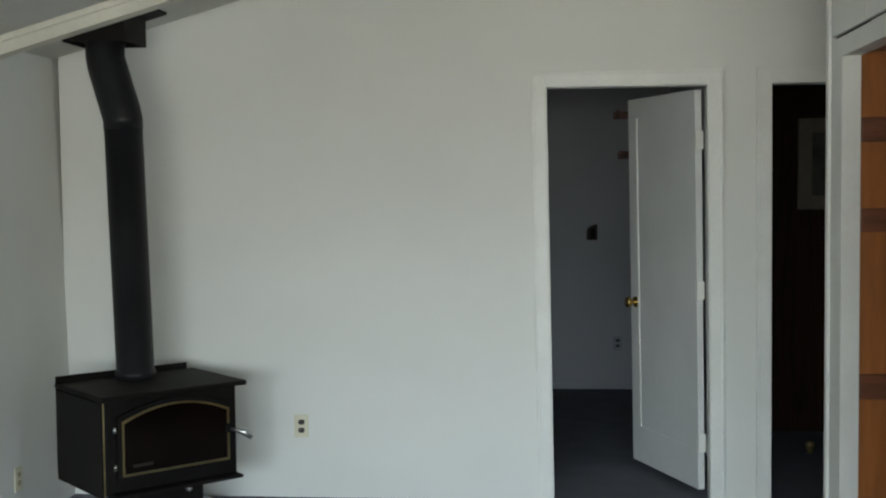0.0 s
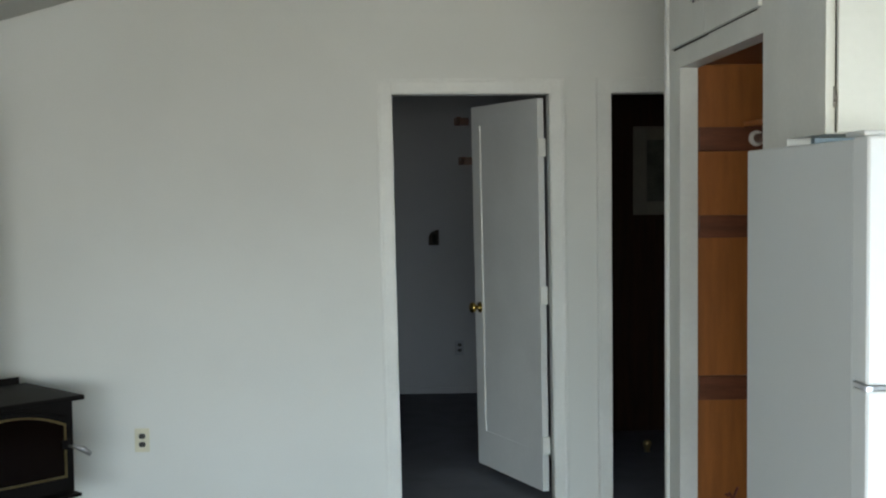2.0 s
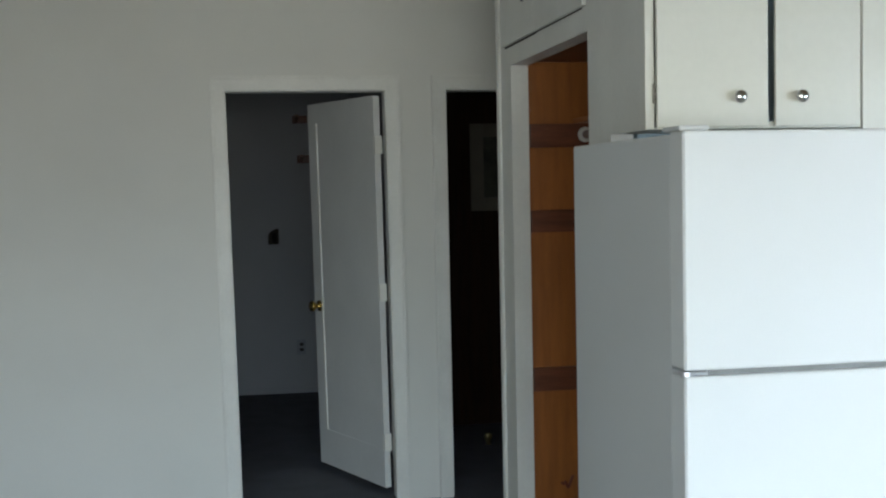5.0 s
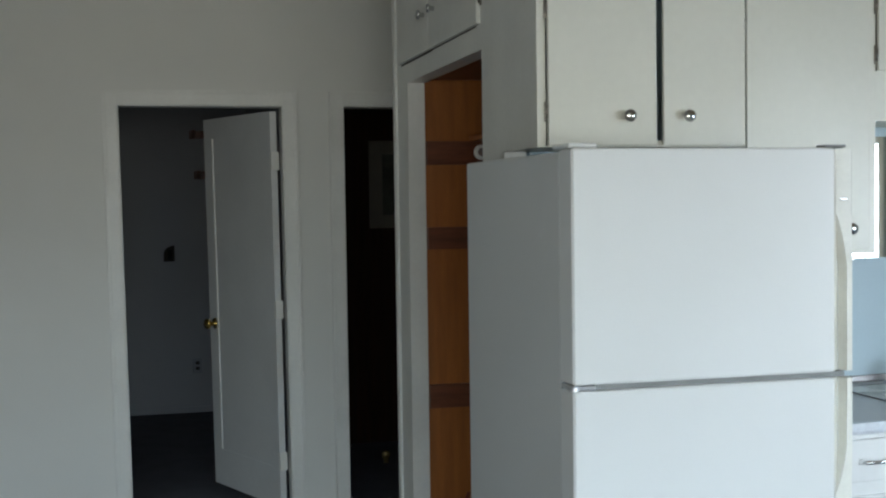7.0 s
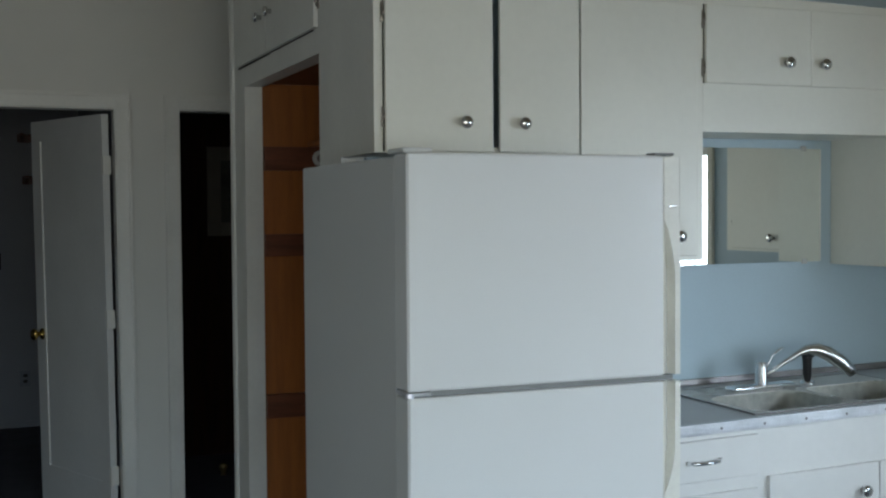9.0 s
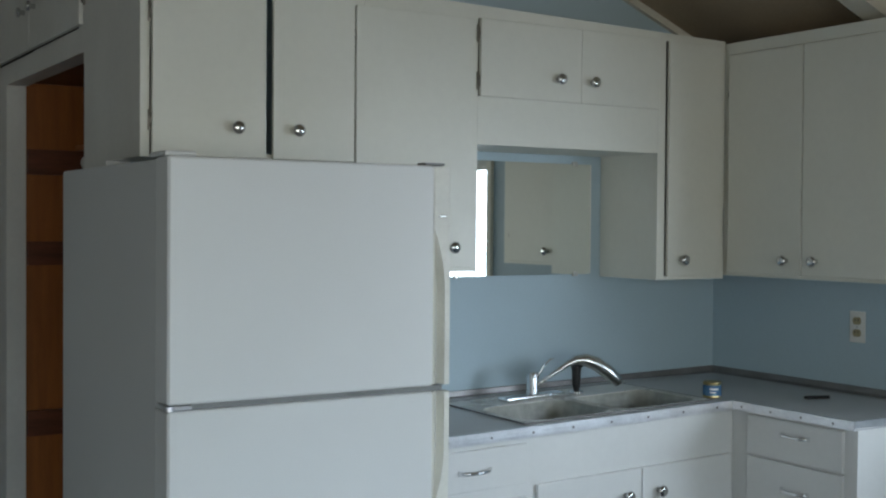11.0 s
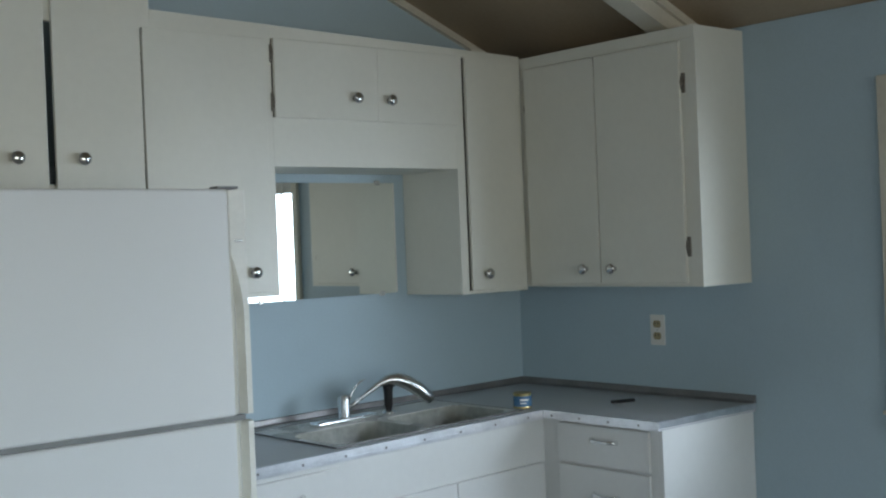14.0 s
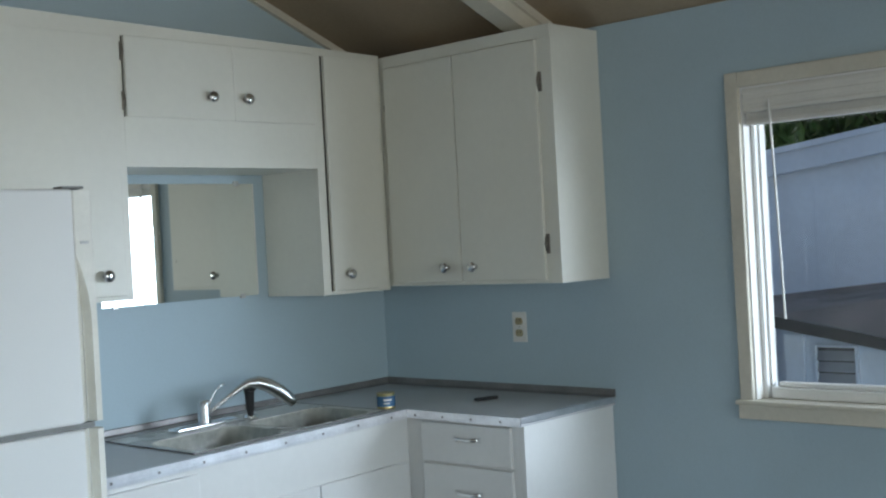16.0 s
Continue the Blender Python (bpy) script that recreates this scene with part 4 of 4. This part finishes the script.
tagged(part("pocket_knife", box(-0.045, 0.045, -0.008, 0.008, -0.006, 0.005, 0.004, None, pen_m), M_BLACK), "small dark handle lying on the worktop", "tool")


# ---- outlets and switches ----
def outlet(x, y, z, face, plate, socket, label, w=0.072, h=0.116):
    o = thing("wall_outlet", (x, y, z), label, "outlet", "wall outlets")
    if face == "y":
        m = Matrix.Translation((x, y, z))
    else:
        m = Matrix.Translation((x, y, z)) @ Matrix.Rotation(radians(90 if face == "xl" else -90), 4, "Z")
    part("cover_plate", box(-w / 2, w / 2, -0.006, -0.0005, -h / 2, h / 2, 0.003, None, m), plate, o)
    for s in (-1, 1):
        pts = [(0.0165 * math.cos(a), max(-0.0125, min(0.0125, 0.0165 * math.sin(a)))) for a in np.linspace(0, 2 * math.pi, 21)[:-1]]
        sk = part("socket", prism([(u, v + s * 0.0205) for u, v in pts], "y", -0.0085, -0.0055, None, m), socket, o)
        for sx in (-0.0065, 0.0065):
            part("slot", box(sx - 0.0012, sx + 0.0012, -0.0092, -0.0084, s * 0.0205 - 0.001, s * 0.0205 + 0.008, 0, None, m), M_BLACK, sk)
    part("plate_screw", lathe([(0.003, 0), (0.003, 0.001), (0.001, 0.0015)], m @ Matrix.Translation((0, -0.006, 0)) @ Matrix.Rotation(radians(90), 4, "X"), 8), M_STEEL, o)
    return o


outlet(-1.431, YA, 0.329, "y", M_IVORY, M_BROWNPL, "ivory wall outlet with brown sockets beside the stove")
outlet(XR, 2.643, 1.166, "x", M_WHITEPL, M_SOCKET, "white wall outlet with tan sockets over the worktop", 0.064, 0.106)
outlet(1.815, YK, 1.198, "y", M_IVORY, M_SOCKET, "ivory wall outlet half hidden by the refrigerator")
outlet(XL + 0.0235, 5.13, 0.20, "xl", M_IVORY, M_SOCKET, "ivory wall outlet low on the side wall by the stove")
outlet(0.306, Y_END, 0.318, "y", M_VENTDARK, M_BROWNPL, "grey wall outlet low on the bedroom wall")
hole = thing("junction_box", (0.115, Y_END, 1.17), "uncovered dark junction box in the bedroom wall", "junction box")
arc = [(0.155 - 0.08 * math.sin(radians(q)), 1.165 + 0.062 * math.cos(radians(q))) for q in range(0, 91, 15)]
part("box_rim", prism([(0.155, 1.108)] + arc + [(0.075, 1.108)], "y", Y_END - 0.004, Y_END - 0.0005), M_GAP, hole)
part("switch_body", box(0.105, 0.138, Y_END - 0.012, Y_END - 0.004, 1.120, 1.195, 0.003), M_SOOT, hole)
for bx, hz in ((0.335, 2.05), (0.365, 1.75)):
    hk = thing("shelf_bracket", (bx, Y_END, hz), "small dark wooden shelf bracket on the bedroom wall", "bracket", "shelf brackets")
    part("bracket_plate", box(bx - 0.055, bx + 0.055, Y_END - 0.016, Y_END - 0.0005, hz - 0.03, hz + 0.03, 0.003), M_CLEAT, hk)
    part("bracket_arm", prism([(Y_END - 0.17, hz + 0.012), (Y_END - 0.0165, hz - 0.028), (Y_END - 0.0165, hz + 0.028), (Y_END - 0.17, hz + 0.028)], "x", bx - 0.045, bx - 0.015), M_CLEAT, hk)

pic = thing("framed_picture", (1.5, 7.5, 1.36), "framed dark picture on the hall wall, frame darkened for the dim hall", "picture")
pf = bmesh.new()
PX0, PX1, PZ0, PZ1, PW = 1.339, 1.80, 1.361, 1.923, 0.085
for x0, x1, z0, z1 in ((PX0, PX0 + PW, PZ0, PZ1), (PX1 - PW, PX1, PZ0, PZ1), (PX0 + PW, PX1 - PW, PZ0, PZ0 + PW), (PX0 + PW, PX1 - PW, PZ1 - PW, PZ1)):
    box(x0, x1, 7.475, 7.499, z0, z1, 0.004, pf)
part("picture_frame", pf, M_FRAME, pic)
part("picture_sheet", box(PX0 + PW, PX1 - PW, 7.490, 7.499, PZ0 + PW, PZ1 - PW), M_PICTURE, pic)
tagged(part("door_stop", lathe([(0.02, Z_FLOOR), (0.012, 0.0), (0.026, 0.012), (0.02, 0.028), (0.004, 0.034)], Matrix.Translation((1.30, 6.9, 0.0)), 12), M_GOLD), "small brass door stop on the dark hall floor", "door stop")

# ---- wood stove ----
SM = Matrix.Translation((-1.975, 5.103, 0)) @ Matrix.Rotation(radians(45), 4, "Z")  # local x along the front, -y out of the front
stove = thing("wood_stove", (-1.97, 5.10, 0), "black cast wood stove with brass-trimmed glass door, set across the corner", "stove")
W2, D2, ST = 0.345, 0.258, 0.660
part("top_plate", box(-W2, W2, -D2 - 0.004, D2, ST - 0.022, ST, 0.007, None, SM, 3), M_IRON, stove)
part("stove_body", box(-W2 + 0.022, W2 - 0.047, -D2 + 0.020, D2 - 0.02, 0.235, ST - 0.0225, 0.005, None, SM), M_IRON, stove)
sh = box(-W2 + 0.004, -W2 + 0.010, -D2 + 0.022, D2 - 0.01, 0.225, ST - 0.03, 0.001, None, SM)
part("side_shield", sh, M_IRON, stove)
part("rear_shield", box(-W2 + 0.01, W2 - 0.03, D2 + 0.002, D2 + 0.010, 0.25, ST + 0.028, 0.001, None, SM), M_IRON, stove)
part("brass_edge", box(-W2 + 0.0105, -W2 + 0.0145, -D2 + 0.010, -D2 + 0.0195, 0.235, ST - 0.028, 0.001, None, SM), M_GOLD, stove, "thin brass corner strip")
part("ash_lip", box(-W2 + 0.04, W2 - 0.055, -D2 - 0.055, -D2 + 0.019, 0.232, 0.247, 0.004, None, SM), M_IRON, stove)


def arch(inset, y0, y1):
    x0, x1, z0, zs, rise = -0.262 + inset, 0.246 - inset, 0.314 + inset, 0.548 - inset, 0.058
    pts = [(x0, z0), (x1, z0), (x1, zs)]
    for k in range(1, 12):
        u = 1 - k / 6
        pts.append(((x0 + x1) / 2 + u * (x1 - x0) / 2, zs + rise * (1 - u * u)))
    pts.append((x0, zs))
    return pts


sd = part("stove_door", prism(arch(-0.018, 0, 0), "y", -D2 - 0.006, -D2 + 0.0195, None, SM), M_IRON, stove)
part("door_glass", prism(arch(0.012, 0, 0), "y", -D2 - 0.0085, -D2 - 0.0065, None, SM), M_STOVEGLASS, sd, "sooty dark glass")
ring = bmesh.new()
oa, ia = arch(0.0, 0, 0), arch(0.009, 0, 0)
n = len(oa)
vs = [[ring.verts.new(SM @ Vector((p[0], y, p[1]))) for p in poly] for poly, y in ((oa, -D2 - 0.013), (ia, -D2 - 0.013), (oa, -D2 - 0.0062), (ia, -D2 - 0.0062))]
for k in range(n):
    j = (k + 1) % n
    ring.faces.new((vs[0][k], vs[0][j], vs[1][j], vs[1][k]))
    ring.faces.new((vs[0][k], vs[2][k], vs[2][j], vs[0][j]))
    ring.faces.new((vs[1][k], vs[1][j], vs[3][j], vs[3][k]))
part("brass_trim", ring, M_GOLD, sd, "brass trim round the glass")
for hz in (0.355, 0.515):
    part("door_hinge", lathe([(0.007, -0.011), (0.007, 0.011), (0.003, 0.013)], SM @ Matrix.Translation((-0.292, -D2 - 0.004, hz)), 10), M_STEEL, sd, "bright hinge pin", True)
part("door_latch", box(0.226, 0.264, -D2 - 0.022, -D2 - 0.004, 0.437, 0.477, 0.003, None, SM), M_IRON, sd)
hm = [SM @ Vector(p) for p in ((0.250, -D2 - 0.020, 0.452), (0.262, -D2 - 0.045, 0.450), (0.288, -D2 - 0.07, 0.440), (0.315, -D2 - 0.092, 0.415))]
part("door_handle", tube(hm, [0.006, 0.008, 0.015, 0.011], 12), M_STEEL, sd, "coiled steel handle", True)
part("name_plate", box(-0.215, -0.125, -D2 - 0.0100, -D2 - 0.0086, 0.348, 0.360, 0, None, SM), M_BROWNPL, sd, "small unreadable grey plate")
part("pedestal", box(-0.14, 0.17, -0.16, 0.18, 0.0125, 0.236, 0.006, None, SM), M_IRON, stove)
part("air_slider", lathe([(0.010, 0), (0.012, 0.02), (0.004, 0.03)], SM @ Matrix.Translation((0.03, -D2 - 0.02, 0.222)) @ Matrix.Rotation(radians(90), 4, "X"), 12), M_STEEL, stove, smooth=True)
tagged(part("hearth_pad", box(-0.42, 0.42, -0.40, 0.36, Z_FLOOR, 0.012, 0.003, None, SM), M_LAM), "flat grey hearth pad under the stove", "hearth")

pipe = thing("stove_pipe", (-2.085, 5.215, ST), "black stovepipe with a shallow offset elbow below the ceiling", "stovepipe")
PR = 0.086
P0 = Vector((-2.104, 5.215, 0))
P1 = Vector((-2.228, 5.285, 0))
part("pipe_lower", lathe([(PR + 0.006, 0.0), (PR + 0.006, 0.03), (PR, 0.034), (PR, 1.155)], Matrix.Translation((P0.x, P0.y, ST + 0.0005)), 32), M_PIPE, pipe, smooth=True)
el = tube([P0 + Vector((0, 0, 1.80)), P0 + Vector((0, 0, 1.845)), P0 + (P1 - P0) * 0.10 + Vector((0, 0, 1.88)), P0 + (P1 - P0) * 0.9 + Vector((0, 0, 2.10)), P1 + Vector((0, 0, 2.14)), P1 + Vector((0, 0, 2.33))], [PR + 0.002] * 6, 32)
part("pipe_offset", el, M_PIPE, pipe, smooth=True)
sb = thing("ceiling_support_box", (P1.x, P1.y, 2.17), "black square stovepipe support box under the ceiling", "support box")
bm = bmesh.new()
bx0, bx1, by0, by1, bz = P1.x - 0.14, P1.x + 0.152, P1.y - 0.13, P1.y + 0.15, 2.196
for x0, x1, y0, y1 in ((bx0, bx0 + 0.004, by0, by1), (bx1 - 0.004, bx1, by0, by1), (bx0 + 0.004, bx1 - 0.004, by0, by0 + 0.004), (bx0 + 0.004, bx1 - 0.004, by1 - 0.004, by1)):
    prism([(x0, bz), (x1, bz), (x1, ceil_z(x1) - 0.004), (x0, ceil_z(x0) - 0.004)], "y", y0, y1, bm)
box(bx0 + 0.004, bx1 - 0.004, by0 + 0.004, by1 - 0.004, bz + 0.02, bz + 0.024, 0, bm)
part("box_sides", bm, M_IRON, sb)
fx0, fx1 = P1.x - 0.235, P1.x + 0.225
part("ceiling_plate", prism([(fx0, ceil_z(fx0) - 0.016), (fx1, ceil_z(fx1) - 0.016), (fx1, ceil_z(fx1) - 0.0045), (fx0, ceil_z(fx0) - 0.0045)], "y", by0 - 0.015, by1 + 0.09), M_IRON, sb)

# ---- outside the window ----
shed = thing("neighbour_building", (6.4, 2.2, -0.35), "pale blue-white boarded neighbouring building in shade with a low lean-to", "building")
rake = lambda y: 1.847 + (3.219 - y) * 0.117
ys0, ys1 = 0.9, 3.17
part("wall", prism([(ys0, -0.35), (ys1, -0.35), (ys1, rake(ys1) - 0.03), (ys0, rake(ys0) - 0.03)], "x", 6.02, 6.2), M_SHED, shed)
part("fascia_board", prism([(ys0, rake(ys0) - 0.13), (ys1 + 0.10, rake(ys1 + 0.10) - 0.13), (ys1 + 0.10, rake(ys1 + 0.10)), (ys0, rake(ys0))], "x", 5.97, 6.0195), M_SHED, shed)
part("roof", prism([(ys0, rake(ys0) - 0.02), (ys1 + 0.12, rake(ys1 + 0.12) - 0.02), (ys1 + 0.12, rake(ys1 + 0.12) + 0.012), (ys0, rake(ys0) + 0.012)], "x", 5.955, 9.0), M_SHED, shed)
part("corner_board", box(6.005, 6.0195, ys1 - 0.07, ys1, -0.35, rake(ys1) - 0.135, 0.002), M_SHED, shed)
lean = thing("lean_to", (5.5, 1.9, -0.35), "pale blue-white lean-to with dark shingled roof and louvred vent", "building")
rt = lambda y: 1.080 + (3.19 - y) * 0.10
eave = lambda y: 1.085 - (2.68 - y) * 0.18
ya, yb = 0.9, 2.68
r = bmesh.new()
ytop = 3.16
v = [r.verts.new(p) for p in ((4.97, ya, eave(ya)), (4.97, yb, eave(yb)), (6.0, ytop, rt(ytop)), (6.0, ya, rt(ya)), (4.97, ya, eave(ya) - 0.03), (4.97, yb, eave(yb) - 0.03), (6.0, ytop, rt(ytop) - 0.03), (6.0, ya, rt(ya) - 0.03))]
for f in ((0, 1, 2, 3), (7, 6, 5, 4), (0, 4, 5, 1), (1, 5, 6, 2), (2, 6, 7, 3), (3, 7, 4, 0)):
    r.faces.new([v[k] for k in f])
part("roof", r, M_SHINGLE, lean, "grey-brown shingle roof")
part("gutter", prism([(ya, eave(ya) - 0.045), (yb + 0.01, eave(yb) - 0.045), (yb + 0.01, eave(yb) + 0.008), (ya, eave(ya) + 0.008)], "x", 4.935, 4.9695), M_GUTTER, lean, "dark gutter edge")
part("wall", prism([(ya, -0.35), (2.52, -0.35), (2.52, eave(2.52) - 0.035), (ya, eave(ya) - 0.035)], "x", 5.02, 5.10), M_SHED, lean)
part("side_wall", box(5.10, 6.0, 2.44, 2.52, -0.35, eave(2.44) - 0.035), M_SHED, lean)
part("corner_board", box(5.002, 5.0195, 2.44, 2.535, -0.35, eave(2.44) - 0.06, 0.003), M_SHED, lean)
vent = part("vent", bmesh.new(), M_VENTDARK, lean, "grey louvred vent")
vy0, vy1, vz0, vz1 = 2.205, 2.378, 0.715, 0.925
part("vent_recess", box(5.012, 5.0195, vy0, vy1, vz0, vz1), M_GUTTER, vent)
vf = bmesh.new()
for y0, y1, z0, z1 in ((vy0 - 0.012, vy0, vz0 - 0.012, vz1 + 0.012), (vy1, vy1 + 0.012, vz0 - 0.012, vz1 + 0.012), (vy0, vy1, vz0 - 0.012, vz0), (vy0, vy1, vz1, vz1 + 0.012)):
    box(4.995, 5.0195, y0, y1, z0, z1, 0.002, vf)
part("vent_frame", vf, M_SHED, vent)
for k in range(4):
    zc = vz0 + 0.025 + 0.05 * k
    part("louvre", prism([(5.011, zc - 0.002), (4.996, zc - 0.022), (4.996, zc - 0.018), (5.011, zc + 0.02)], "y", vy0 + 0.001, vy1 - 0.001), M_VENTDARK, vent)


def tree(x, y, h, spread, count, seed):
    rnd = random.Random(seed)
    t = thing("tree", (x, y, -0.35), "leafy green tree behind the neighbouring roof", "tree", "trees behind the roof")
    trunk = tube([(x, y, -0.4), (x + 0.05, y, h * 0.3), (x - 0.05, y + 0.1, h * 0.6), (x + 0.05, y, h * 0.9)], [0.16, 0.13, 0.09, 0.03], 10)
    limbs = []
    for k in range(22):
        a, z = rnd.uniform(0, 6.28), rnd.uniform(0.18, 0.85) * h
        l = spread * rnd.uniform(0.6, 1.0) * (1.1 - 0.5 * z / h)
        end = Vector((x + l * math.cos(a), y + l * math.sin(a), z + 0.4 * l))
        tube([(x, y, z - 0.1), (x + 0.5 * l * math.cos(a), y + 0.5 * l * math.sin(a), z + 0.12 * l), end], [0.05, 0.03, 0.01], 6, trunk)
        limbs.append(((x, y, z), end))
    part("trunk", trunk, M_BARK, t)
    verts, faces = [], []
    clumps = [Vector(a).lerp(Vector(b), rnd.uniform(0.35, 1.08)) + Vector([rnd.gauss(0, 0.22) for _ in range(3)]) for a, b in (limbs * 12)]
    for k in range(count):
        c = rnd.choice(clumps) + Vector([rnd.gauss(0, 0.16) for _ in range(3)])
        q = Euler([rnd.uniform(0, 6.28) for _ in range(3)]).to_matrix()
        s = rnd.uniform(0.04, 0.09)
        i = len(verts)
        verts += [tuple(c + q @ Vector(p)) for p in ((-s, 0, 0), (0, -0.45 * s, 0.1 * s), (s, 0, 0), (0, 0.45 * s, 0.1 * s))]
        faces.append((i, i + 1, i + 2, i + 3))
    me = bpy.data.meshes.new("crown")
    me.from_pydata(verts, [], faces)
    me.materials.append(M_LEAF)
    cr = new("crown", me)
    cr.parent = t
    cr.matrix_parent_inverse = Matrix.Translation(-t.location)


tree(9.6, 3.4, 6.8, 2.0, 30000, 3)
tree(9.8, 5.4, 7.0, 2.0, 28000, 5)
tree(11.6, 4.3, 7.6, 2.3, 28000, 8)
tree(11.8, 7.2, 7.4, 2.3, 20000, 11)

# what stands on the floor reaches down to it; the old house has racked a little towards the kitchen
RACK = {"wall_far", "door_1", "door_2"}
for o in list(scene.objects):
    if o.type != "MESH" or o.name in ("ground", "floor"):
        continue
    root = o.parent.parent if o.parent and o.parent.parent else (o.parent or o)
    if root.name in ("neighbour_building", "lean_to") or root.name.startswith("tree"):
        continue
    for v in o.data.vertices:
        if abs(v.co.z) < 0.0016:
            v.co.z = Z_FLOOR
        if root.name in RACK or root.name == "bedroom_door":
            if XL + 0.02 < v.co.x < 0.92:
                v.co.x += 0.013 * (2.0 - v.co.z) * min(1.0, (0.92 - v.co.x) / 0.5)
        elif root.name == "wall_left":
            v.co.x += 0.026 * (1.1 - v.co.z)
        elif root.name == "stove_pipe":
            v.co.x += 0.020 - 0.027 * (v.co.z - 0.66) if v.co.z < 1.84 else min(0.009, 0.07 * (v.co.z - 1.84) - 0.012)
